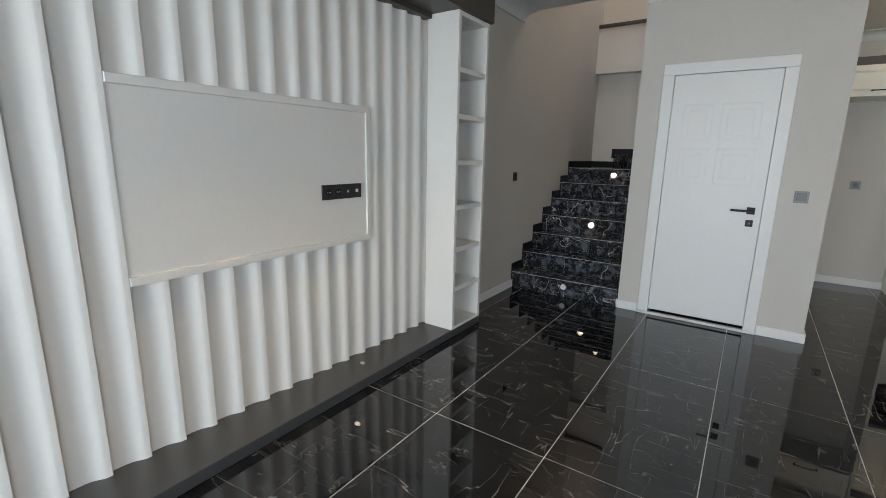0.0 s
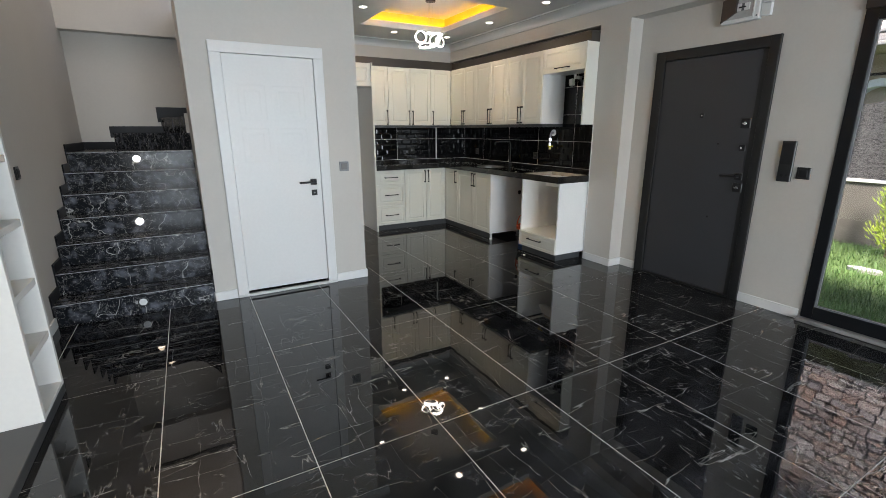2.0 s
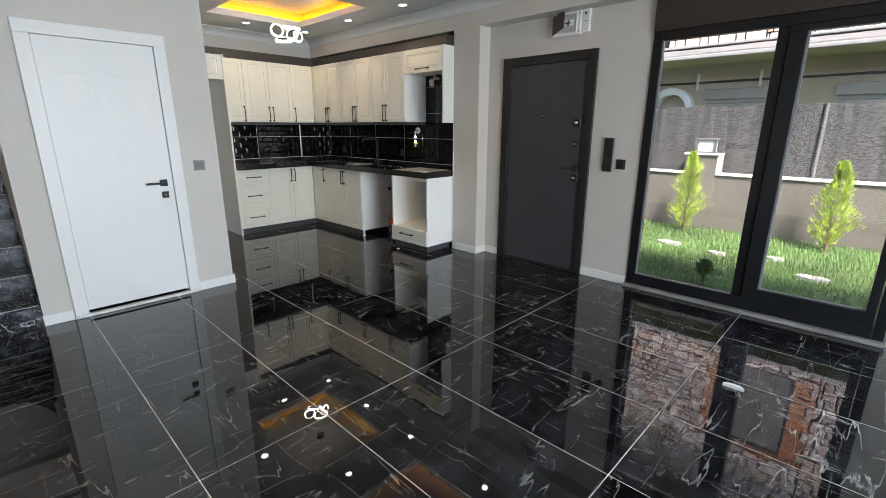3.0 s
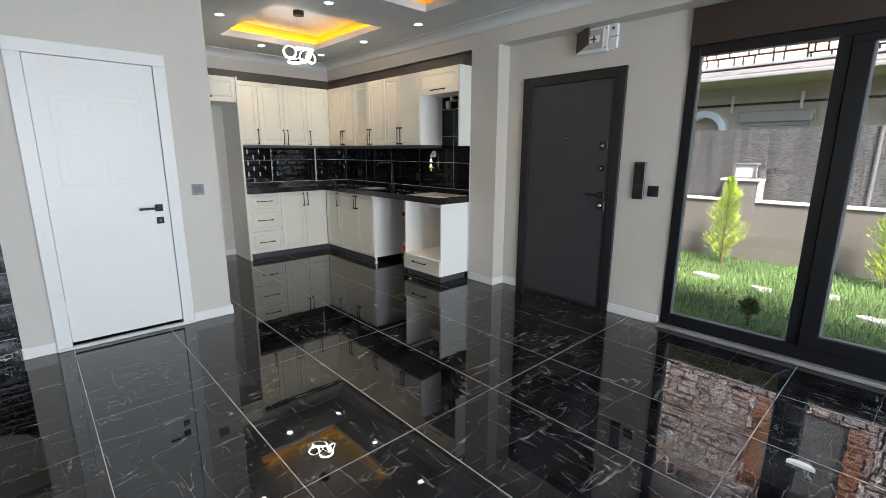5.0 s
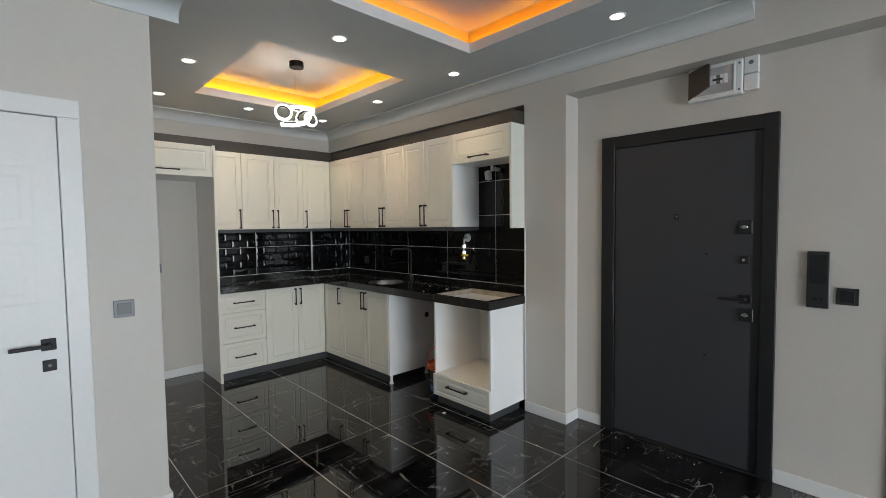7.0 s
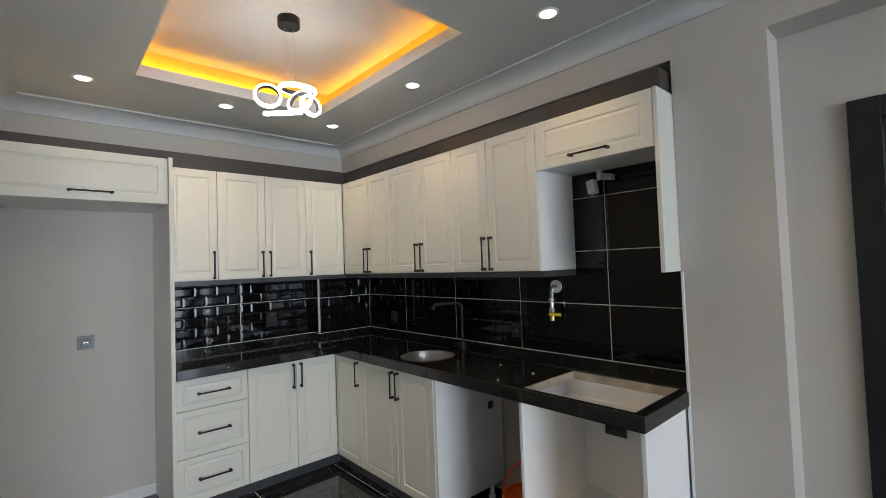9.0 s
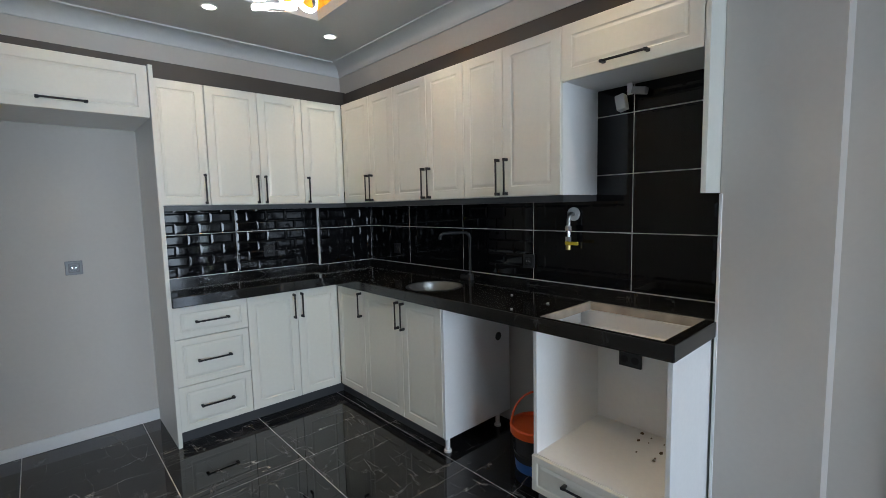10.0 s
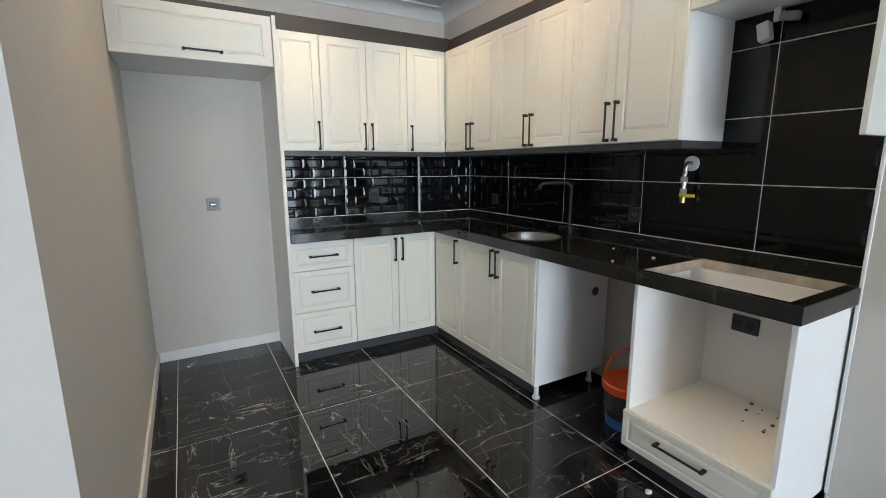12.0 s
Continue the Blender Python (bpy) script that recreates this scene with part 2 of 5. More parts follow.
def prism(bm, outline, z0, z1):
    lo = [bm.verts.new((x, y, z0)) for x, y in outline]
    hi = [bm.verts.new((x, y, z1)) for x, y in outline]
    n = len(outline)
    bm.faces.new(lo[::-1]), bm.faces.new(hi)
    for i in range(n):
        bm.faces.new((lo[i], lo[(i + 1) % n], hi[(i + 1) % n], hi[i]))


def mesh_of(name, bm, material, smooth=False):
    bmesh.ops.recalc_face_normals(bm, faces=bm.faces)
    me = bpy.data.meshes.new(name)
    bm.to_mesh(me)
    bm.free()
    me.materials.append(material)
    if smooth:
        me.shade_smooth()
        me.set_sharp_from_angle(angle=radians(35))
    return me


def thing(name, label, category, at=(0, 0, 0), group="", kind=""):
    ob = new(name)
    ob.empty_display_size = 0.1
    ob.location = at
    return tagged(ob, label, category, group, kind)


def part(name, bm, material, parent, label="", smooth=False):
    ob = new(name, mesh_of(name, bm, material, smooth))
    ob.parent = parent
    if parent.data is None:
        ob.matrix_parent_inverse = Matrix.Translation(-Vector(parent.location))
    return tagged(ob, label)


def solid(name, bm, material, label, category, kind="", group="", smooth=False):
    return tagged(new(name, mesh_of(name, bm, material, smooth)), label, category, group, kind)


def bm_box(*a, **k):
    bm = bmesh.new()
    box(bm, *a, **k)
    return bm


def plate(bm, axis, u0, u1, v0, v1, d0, d1, holes):
    """A slab with rectangular holes; axis names the direction of its thickness."""
    us = sorted({u0, u1, *[min(max(h, u0), u1) for q in holes for h in q[:2]]})
    vs = sorted({v0, v1, *[min(max(h, v0), v1) for q in holes for h in q[2:]]})
    for a, b in zip(us, us[1:]):
        for c, d in zip(vs, vs[1:]):
            mu, mv = (a + b) / 2, (c + d) / 2
            if any(h[0] < mu < h[1] and h[2] < mv < h[3] for h in holes):
                continue
            if axis == "x":
                box(bm, d0, d1, a, b, c, d)
            elif axis == "y":
                box(bm, a, b, d0, d1, c, d)
            else:
                box(bm, a, b, c, d, d0, d1)
    bmesh.ops.remove_doubles(bm, verts=bm.verts, dist=1e-5)


# plan
XL, XT, XR, XB = -1.80, -1.850, 3.055, 2.89        # stair wall, wall behind the fluted panel, entry wall, beam and pillar face
YB, YF, YD = -4.20, 7.72, 5.385        # rear wall, kitchen back wall, white door's wall
CZ = 2.60                              # ceiling
BX0, BX1 = -0.745, 0.575               # block with the white door
XK = 3.085                             # kitchen side wall

# ---- structure ----
bm = bm_box(XL - 0.3, XR + 0.02, YB - 0.2, YF + 0.2, -0.16, -0.0012)
floor = solid("floor", bm, M_GROUT, "polished black marble tile floor with pale joints", "floor", "structure")

bm = bmesh.new()
plate(bm, "x", 3.92, YF + 0.2, -0.05, 5.2, XL - 0.2, XL, [])
plate(bm, "x", YB - 0.2, 3.92, -0.05, 5.2, XL - 0.2, XT, [])
solid("wall_west", bm, M_WALL, "warm grey painted plaster wall beside the stairs", "wall", "structure")
bm = bmesh.new()
# the last hole is unseen, added for the side fill lamp
plate(bm, "x", YB, 4.44, -0.05, 2.9, XR, XR + 0.22, [(3.235, 4.24, -0.05, 2.047), (1.08, 2.785, -0.05, 2.36), (-1.62, 0.52, 0.1, 2.3)])
solid("wall_east", bm, M_WALL, "warm grey painted wall with entrance door and tall window", "wall", "structure")
bm = bm_box(XB, XR + 0.22, 4.44, 4.795, -0.05, 2.371)
solid("wall_pillar", bm, M_WALL, "warm grey painted pillar between kitchen and entrance door", "pillar", "structure")
bm = bm_box(XK, XK + 0.2, 4.795, YF + 0.2, -0.05, 2.9)
solid("wall_kitchen_side", bm, M_WALL, "painted kitchen side wall behind the cabinets", "wall", "structure")
bm = bm_box(BX1 - 0.02, XK + 0.2, YF, YF + 0.2, -0.05, 2.9)
solid("wall_north", bm, M_WALL, "grey painted kitchen back wall with the fridge recess", "wall", "structure")
bm = bm_box(XB, XR + 0.22, YB, YF, 2.37, 2.95)
solid("beam", bm, M_WALL, "warm grey painted ceiling beam above door and window", "beam", "structure")
bm = bmesh.new()
# out of view; the opening is assumed, for the rear fill lamp
plate(bm, "y", XL - 0.2, XR + 0.2, -0.05, 2.9, YB - 0.2, YB, [(-1.92, 1.72, 0.1, 2.4)])
solid("wall_south", bm, M_WALL, "grey painted rear wall with a wide opening", "wall", "structure")
# block of the white door
bm = bmesh.new()
plate(bm, "y", BX0, BX1, -0.05, 2.9, YD, YD + 0.10, [(-0.52, 0.235, -0.05, 1.995)])
solid("wall_door_block", bm, M_WALL, "warm grey painted wall around the white door", "wall", "structure")
bm = bm_box(BX1 - 0.10, BX1, YD + 0.10, YF, -0.05, 2.9)
solid("wall_block_east", bm, M_WALL, "grey painted wall beside the fridge recess", "wall", "structure")
bm = bm_box(BX0, BX0 + 0.10, YD + 0.10, 7.0, -0.05, 5.2)
solid("wall_block_west", bm, M_WALL, "grey painted wall along the stair flight", "wall", "structure")
bm = bm_box(BX0, BX0 + 0.10, 5.29, YD + 0.10, 2.9, 5.2)
box(bm, XL, BX0 + 0.10, 5.25, YD - 0.02, 2.72, 5.2)
solid("wall_stair_upper", bm, M_WALL, "painted upper wall of the stairwell", "wall", "structure")
bm = bm_box(XL - 0.2, BX1 - 0.02, 7.80, 8.0, -0.05, 5.2)
solid("wall_stair_north", bm, M_WALL, "grey painted wall at the turn of the stairs", "wall", "structure")
bm = bm_box(XL, BX1 - 0.10, 7.66, 7.80, 2.40, 2.96)
solid("beam_stair", bm, M_WALL, "grey painted beam above the turn of the stairs", "beam", "structure")
bm = bm_box(XL, BX1 - 0.10, 7.64, 7.80, 2.963, 3.0)
solid("trim_stair", bm, M_CROWN, "dark line at the upper landing's edge", "trim", "structure")
bm = bm_box(XL - 0.2, BX1, 5.2, 8.0, 5.2, 5.3)
solid("ceiling_stair", bm, M_CEIL, "painted ceiling over the stairwell", "ceiling", "structure")
bm = bm_box(BX0 + 0.1, BX1 - 0.1, YF - 0.02, YF + 0.08, -0.05, 2.9)
solid("wall_block_north", bm, M_WALL, "closed rear wall of the block", "wall", "structure")

# ceiling with two raised trays and a curtain slot
TRAY1 = (1.195, 2.305, 5.505, 6.94)
TRAY2 = (-1.10, 2.285, 1.70, 4.80)
SLOT = (2.74, XB, YB + 0.1, 3.33)
bm = bmesh.new()
plate(bm, "z", XL, XB, YB, YF + 0.0, CZ, CZ + 0.065, [TRAY1, TRAY2, SLOT, (XL, BX0, YD, YF)])
G = 0.10
for x0, x1, y0, y1 in (TRAY1, TRAY2):
    plate(bm, "z", x0 - G - 0.02, x1 + G + 0.02, y0 - G - 0.02, y1 + G + 0.02, CZ + 0.195, CZ + 0.225, [])
    for a in ((x0 - G - 0.02, x0 - G, y0 - G, y1 + G), (x1 + G, x1 + G + 0.02, y0 - G, y1 + G), (x0 - G, x1 + G, y0 - G - 0.02, y0 - G), (x0 - G, x1 + G, y1 + G, y1 + G + 0.02)):
        box(bm, *a, CZ + 0.065, CZ + 0.195)
box(bm, SLOT[0], SLOT[1], SLOT[2], SLOT[3], CZ + 0.14, CZ + 0.16)
box(bm, SLOT[0] - 0.012, SLOT[0], SLOT[2], SLOT[3], CZ - 0.035, CZ + 0.14)
ceiling = solid("ceiling", bm, M_CEIL, "pale grey gypsum ceiling with two lit recessed trays", "ceiling", "structure")


def cornice(name, p, q, inward):
    """A coved plaster cornice between p and q at the ceiling, its curve towards inward."""
    bm = bmesh.new()
    prof = [(0.0, -0.088), (0.010, -0.088), (0.010, -0.076)] + [(0.110 - 0.10 * math.cos(a), -0.076 + 0.066 * math.sin(a)) for a in (k * math.pi / 16 for k in range(9))] + [(0.125, -0.010), (0.125, 0.0), (0.0, 0.0)]
    n = Vector((*inward, 0))
    ends = []
    for e, s in ((Vector((*p, CZ)), -1), (Vector((*q, CZ)), 1)):
        ends.append([bm.verts.new(e + n * d + Vector((0, 0, z - 0.001))) for d, z in prof])
    k = len(prof)
    for i in range(k):
        bm.faces.new((ends[0][i], ends[0][(i + 1) % k], ends[1][(i + 1) % k], ends[1][i]))
    bm.faces.new(ends[0]), bm.faces.new(ends[1][::-1])
    return solid(name, bm, M_CEIL, "white coved plaster ceiling cornice", "cornice", "structure", smooth=True)


cornice("cornice_kitchen_north", (BX1, YF), (XB, YF), (0, -1))
cornice("cornice_kitchen_east", (XB - 0.001, 3.33), (XB - 0.001, YF), (-1, 0))
cornice("cornice_block_east", (BX1 + 0.001, YD), (BX1 + 0.001, YF), (1, 0))
cornice("cornice_block_south", (BX0, YD), (BX1 + 0.13, YD), (0, -1))
cornice("cornice_west", (XL + 0.001, YB), (XL + 0.001, YD), (1, 0))


def led_run(name, tray, material, label):
    x0, x1, y0, y1 = tray
    t = thing(name, label, "light strip", ((x0 + x1) / 2, (y0 + y1) / 2, CZ + 0.066))
    # glow-tinted lining boards, then an added upstand that turns the LED at them
    for name_, a, b, m_, z in (("cove_glow_lining", G - 0.004, G - 0.0005, M_COVE_GLOW, 0.124), ("led_carrier", G - 0.052, G - 0.047, M_PLAST, 0.020), ("led_strip", G - 0.0468, G - 0.0450, material, 0.018)):
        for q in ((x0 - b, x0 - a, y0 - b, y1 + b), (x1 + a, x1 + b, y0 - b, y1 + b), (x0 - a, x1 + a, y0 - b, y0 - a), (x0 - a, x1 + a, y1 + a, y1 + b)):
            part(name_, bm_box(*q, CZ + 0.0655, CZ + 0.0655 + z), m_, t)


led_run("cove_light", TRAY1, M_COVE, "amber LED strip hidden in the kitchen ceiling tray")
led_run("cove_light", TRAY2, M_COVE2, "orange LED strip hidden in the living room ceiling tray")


# baseboards
def baseboard(name, x0, x1, y0, y1):
    bm = bm_box(x0, x1, y0, y1, 0, 0.078, bevel=0.004, seg=2)
    solid(name, bm, M_WHITE, "white painted skirting board along the wall", "baseboard", "structure")


T = 0.014
baseboard("baseboard", BX0 - T, -0.578, YD - T, YD)
baseboard("baseboard", 0.286, BX1 + T, YD - T, YD)
baseboard("baseboard", BX1, BX1 + T, YD, YF)
baseboard("baseboard", BX1 + T, 1.40, YF - T, YF)
baseboard("baseboard", XB - T, XB, 4.44 - T, 4.79)
baseboard("baseboard", XB, XR, 4.44 - T, 4.44)
baseboard("baseboard", XR - T, XR, 4.242, 4.44 - T)
baseboard("baseboard", XR - T, XR, 2.80, 3.233)
baseboard("baseboard", XR - T, XR, YB, 1.07)
baseboard("baseboard", XL, XL + T, 4.31, 5.385)
baseboard("baseboard", BX0 - T, BX0, YD - T, YD + 0.02)

# ---- stairs ----
RISE, GO = 0.170, 0.247
stairs = thing("staircase", "black marble stairs turning beside the painted wall, with step lights", "staircase", (-1.27, 5.385, 0))
for k in range(1, 8):
    y0 = YD + GO * (k - 1)
    y1 = YD + GO * k + 0.02 if k < 7 else 7.80
    z = RISE * k
    part("riser", bm_box(XL, BX0, y0, y0 + 0.02, z - RISE, z - 0.022), M_STAIR, stairs)
    part("tread", bm_box(XL, BX0, y0 - 0.018, y1, z - 0.022, z, bevel=0.004), M_STAIR, stairs)
    # thin pale strip stands in for the highlight along the tread edge
    part("nosing_highlight", bm_box(XL + 0.012, BX0 - 0.012, y0 - 0.0195, y0 - 0.0175, z - 0.007, z - 0.003), M_NOSE, stairs, "pale strip for the edge highlight")
    part("skirting", bm_box(XL, XL + 0.012, y0 - 0.012, y0 + GO - 0.012 if k < 7 else 7.80, z - RISE if k == 1 else z - 0.1, z + 0.075), M_SKIRT, stairs)
    part("skirting", bm_box(BX0 - 0.012, BX0, y0 + 0.004, min(y0 + GO + 0.004, 6.98), z - 0.1, z + 0.05), M_SKIRT, stairs)
# winders
WIND = [((-1.50, 7.80), (-0.745, 6.93), 8), ((-1.02, 7.80), (-0.745, 6.98), 9)]
for (xa, ya), (xb, yb), k in WIND:
    bm = bmesh.new()
    prism(bm, [(xa, ya), (xb, yb), (BX0, 7.0), (0.4, 7.0), (0.4, 7.80)], RISE * (k - 1), RISE * k - 0.022)
    part("riser", bm, M_STAIR, stairs)
    bm = bmesh.new()
    prism(bm, [(xa - 0.015, ya), (xb - 0.012, yb - 0.012), (BX0, 7.0), (0.4, 7.0), (0.4, 7.80)], RISE * k - 0.022, RISE * k)
    part("tread", bm, M_STAIR, stairs)
    part("skirting", bm_box(xa - 0.03, xa + 0.5 if k == 8 else 0.4, 7.788, 7.80, RISE * k - 0.05, RISE * k + (0.075 if k == 8 else 0.12)), M_SKIRT, stairs)
part("skirting", bm_box(XL, -1.50, 7.788, 7.80, RISE * 7, RISE * 7 + 0.075), M_SKIRT, stairs)
part("newel_block", bm_box(BX0 - 0.03, BX0 + 0.002, 6.94, 7.0, 1.362, 1.56), M_WALL, stairs, "painted stub of wall at the turn")

for k, on in ((1, False), (4, True), (7, True)):
    y = YD + GO * (k - 1)
    z = RISE * k - 0.075
    t = thing("step_light", "round recessed step light, " + ("lit, in a black marble riser" if on else "unlit, in the lowest riser"), "light", (-1.25, y, z))
    bm = bmesh.new()
    rod(bm, (-1.25, y + 0.004, z), (-1.25, y - 0.006, z), 0.036, 24)
    part("bezel", bm, M_CHROME if on else M_BLACKP, t, smooth=True)
    bm = bmesh.new()
    rod(bm, (-1.25, y - 0.004, z), (-1.25, y - 0.009, z), 0.027, 24)
    part("lens", bm, M_STEPL if on else M_PLAST, t, smooth=True)
    if on:
        lamp = new("step_lamp", bpy.data.lights.new("step_lamp", "POINT"))
        lamp.data.energy, lamp.data.color, lamp.data.shadow_soft_size = 0.05, (1.0, 0.88, 0.68), 0.03
        lamp.location = (-1.25, y - 0.05, z)

# ---- TV wall unit ----
PZ = 0.06
tv = thing("tv_wall_unit", "white fluted TV wall with a recessed panel, on a dark plinth", "wall unit", (-1.7, 2.5, 0))
UY0, UY1 = -0.6, 4.31
part("plinth", bm_box(XT, -1.558, UY0, UY1, 0.001, PZ, bevel=0.003), M_PLINTH, tv, "low dark grey plinth board")
part("crown", bm_box(XT, -1.53, UY0, UY1 + 0.01, 2.225, 2.40, bevel=0.003), M_CROWN, tv, "dark brown crown board")
part("crown_strip", bm_box(XT, -1.765, UY0, 3.895, 2.195, 2.224), M_CROWN, tv)
FY0, FY1, FZ0, FZ1 = 1.999, 3.330, 0.798, 1.586
PITCH, PHASE = 0.1408, 1.858


def slat(z0, z1):
    """One rib of the panel: a flat hollow, a rounded ramp and a flat crest with a square edge."""
    bm = bmesh.new()
    w = PITCH
    prof = [(-0.004, 0.0), (0.011, 0.0), (0.009, 0.010), (0.009, 0.034), (0.0105, 0.056), (0.015, 0.076), (0.023, 0.092), (0.031, 0.104), (0.036, 0.113), (0.0382, 0.121), (0.0388, w - 0.003), (0.0375, w - 0.001), (0.035, w), (-0.004, w)]
    lo = [bm.verts.new((x, y, z0)) for x, y in prof]
    hi = [bm.verts.new((x, y, z1)) for x, y in prof]
    n = len(prof)
    for i in range(n):
        bm.faces.new((lo[i], lo[(i + 1) % n], hi[(i + 1) % n], hi[i]))
    bm.faces.new(lo[::-1]), bm.faces.new(hi)
    return mesh_of("slat", bm, M_SLAT, True)


slat_full, slat_top, slat_low = slat(PZ, 2.195), slat(FZ1, 2.195), slat(PZ, FZ0)
y = PHASE - 18 * PITCH
while y < 3.90 - 0.02:
    inside = y > FY0 - 0.02 and y + PITCH < FY1 + 0.02
    for me in ((slat_top, slat_low) if inside else (slat_full,)):
        ob = new("slat", me)
        ob.parent = tv
        ob.matrix_parent_inverse = Matrix.Translation(-Vector(tv.location))
        ob.location = (XT + 0.005, y, 0)
    y += PITCH
part("back_panel", bm_box(XT, -1.812, FY0 - 0.004, FY1 - 0.01, FZ0 + 0.01, FZ1 - 0.01), M_SLAT, tv, "plain pale panel of the television recess")
FX = -1.800
part("frame_bar", bm_box(XT, FX, FY0, FY1, FZ1 - 0.036, FZ1, bevel=0.002), M_SLAT, tv)
part("frame_bar", bm_box(XT, FX, FY0, FY1, FZ0, FZ0 + 0.036, bevel=0.002), M_SLAT, tv)
part("frame_bar", bm_box(XT, FX - 0.001, FY1 - 0.03, FY1, FZ0 + 0.036, FZ1 - 0.036), M_SLAT, tv)

book = thing("bookcase", "tall narrow white bookcase with open empty shelves, beside the fluted wall", "bookcase", (-1.67, 4.1, PZ))
KX, KY0, KY1 = -1.555, 3.90, 4.297
part("side_panel", bm_box(XL, KX, KY0, KY0 + 0.03, PZ, 2.224, bevel=0.0015), M_SLAT, book)
part("side_panel", bm_box(XL, KX, KY1 - 0.03, KY1, PZ, 2.224, bevel=0.0015), M_SLAT, book)
part("back_panel", bm_box(XL, XL + 0.012, KY0 + 0.03, KY1 - 0.03, PZ, 2.224), M_SLAT, book)
part("top", bm_box(XL + 0.012, KX - 0.001, KY0 + 0.03, KY1 - 0.03, 2.196, 2.222), M_SLAT, book)
part("bottom", bm_box(XL + 0.012, KX - 0.001, KY0 + 0.03, KY1 - 0.03, PZ + 0.001, PZ + 0.022), M_SLAT, book)
for z in (0.381, 0.672, 0.975, 1.283, 1.589, 1.887):
    part("shelf", bm_box(XL + 0.012, KX - 0.004, KY0 + 0.03, KY1 - 0.03, z - 0.034, z, bevel=0.001), M_SLAT, book)


# ---- sockets and switches ----
def facing(at, way):
    """Turns local (across, out, up) to the world: way is the outward normal."""
    n = Vector((*way, 0))
    a = Vector((-n.y, n.x, 0))
    m = Matrix((a, -n, Vector((0, 0, 1)))).transposed().to_4x4()
    return Matrix.Translation(at) @ m


def fbox(m, x0, x1, o0, o1, z0, z1, bevel=0.0):
    """A box in the frame of facing(): across, outward, up."""
    bm = bmesh.new()
    box(bm, x0, x1, -o1, -o0, z0, z1, bevel)
    bmesh.ops.transform(bm, matrix=m, verts=bm.verts)
    return bm


def frod(m, x, z, o0, o1, r, seg=20):
    bm = bmesh.new()
    rod(bm, (x, -o0, z), (x, -o1, z), r, seg)
    bmesh.ops.transform(bm, matrix=m, verts=bm.verts)
    return bm


def wall_socket(at, way, label, plate_m, insert_m, s=0.084, well=True):
    m = facing(at, way)
    t = thing("wall_socket", label, "socket", at)
    part("plate", fbox(m, -s / 2, s / 2, 0, 0.010, -s / 2, s / 2, 0.002), plate_m, t)
    part("insert", fbox(m, -s * 0.32, s * 0.32, 0.010, 0.013, -s * 0.32, s * 0.32, 0.001), insert_m, t)
    if well:
        part("well", frod(m, 0, 0, 0.012, 0.015, s * 0.24), M_BLACKP, t)
        part("pin_hole", frod(m, -s * 0.1, 0, 0.014, 0.016, s * 0.04, 8), M_CHROME, t)
        part("pin_hole", frod(m, s * 0.1, 0, 0.014, 0.016, s * 0.04, 8), M_CHROME, t)


def light_switch(at, way, label, plate_m, key_m, w=0.084, h=0.084):
    m = facing(at, way)
    t = thing("light_switch", label, "switch", at)
    part("plate", fbox(m, -w / 2, w / 2, 0, 0.010, -h / 2, h / 2, 0.002), plate_m, t)
    part("key", fbox(m, -w * 0.33, w * 0.33, 0.010, 0.015, -h * 0.33, h * 0.33, 0.002), key_m, t)


light_switch((XL, 5.342, 1.12), (1, 0), "small black switch on the grey stair wall", M_BLACKP, M_BLACK, 0.075, 0.085)
light_switch((0.417, YD, 1.071), (0, -1), "silver grey light switch beside the white door", M_SILVER, M_GREY)
wall_socket((1.016, YF, 1.082), (0, -1), "silver grey wall socket in the fridge recess", M_SILVER, M_GREY)
light_switch((XR, 2.944, 1.074), (-1, 0), "black socket plate beside the intercom", M_BLACKP, M_BLACK, 0.085, 0.085)
m = facing((-1.812, 3.103, 1.104), (1, 0))
t = thing("socket_strip", "long black multi-socket plate in the television panel", "socket", (-1.812, 3.103, 1.104))
part("plate", fbox(m, -0.148, 0.148, 0, 0.010, -0.041, 0.041, 0.002), M_BLACKP, t)
for i, x in enumerate((-0.108, -0.036)):
    part("well", frod(m, x, 0, 0.009, 0.012, 0.022), M_BLACK, t)
    part("pin_hole", frod(m, x - 0.009, 0, 0.011, 0.0135, 0.004, 8), M_CHROME, t)
    part("pin_hole", frod(m, x + 0.009, 0, 0.011, 0.0135, 0.004, 8), M_CHROME, t)
part("aerial_jack", frod(m, 0.036, 0, 0.009, 0.014, 0.007, 12), M_CHROME, t)
part("data_jack", fbox(m, 0.10, 0.118, 0.009, 0.013, -0.008, 0.010), M_PLAST, t)

# intercom
m = facing((XR, 3.06, 1.152), (-1, 0))
t = thing("intercom", "tall narrow black intercom handset panel on the wall", "intercom", (XR, 3.06, 1.152))
part("body", fbox(m, -0.045, 0.045, 0, 0.022, -0.147, 0.147, 0.003), M_BLACKP, t)
part("screen", fbox(m, -0.036, 0.036, 0.022, 0.0235, -0.02, 0.13), M_BLACK, t)
part("button", frod(m, -0.012, -0.10, 0.022, 0.025, 0.011), M_BLACK, t)
part("button", frod(m, 0.018, -0.10, 0.022, 0.025, 0.008), M_BLACK, t)

# fuse box above the entrance door
m = facing((XR, 3.5, 2.275), (-1, 0))
t = thing("fuse_box", "white electrical box with dark smoked flap above the door", "fuse box", (XR, 3.5, 2.275))
part("body", fbox(m, -0.185, 0.095, 0, 0.045, -0.10, 0.095, 0.006), M_PLAST, t)
part("recess", fbox(m, -0.172, 0.05, 0.045, 0.0462, -0.075, 0.072), M_RECESS, t, "dusty grey recess behind the flap")
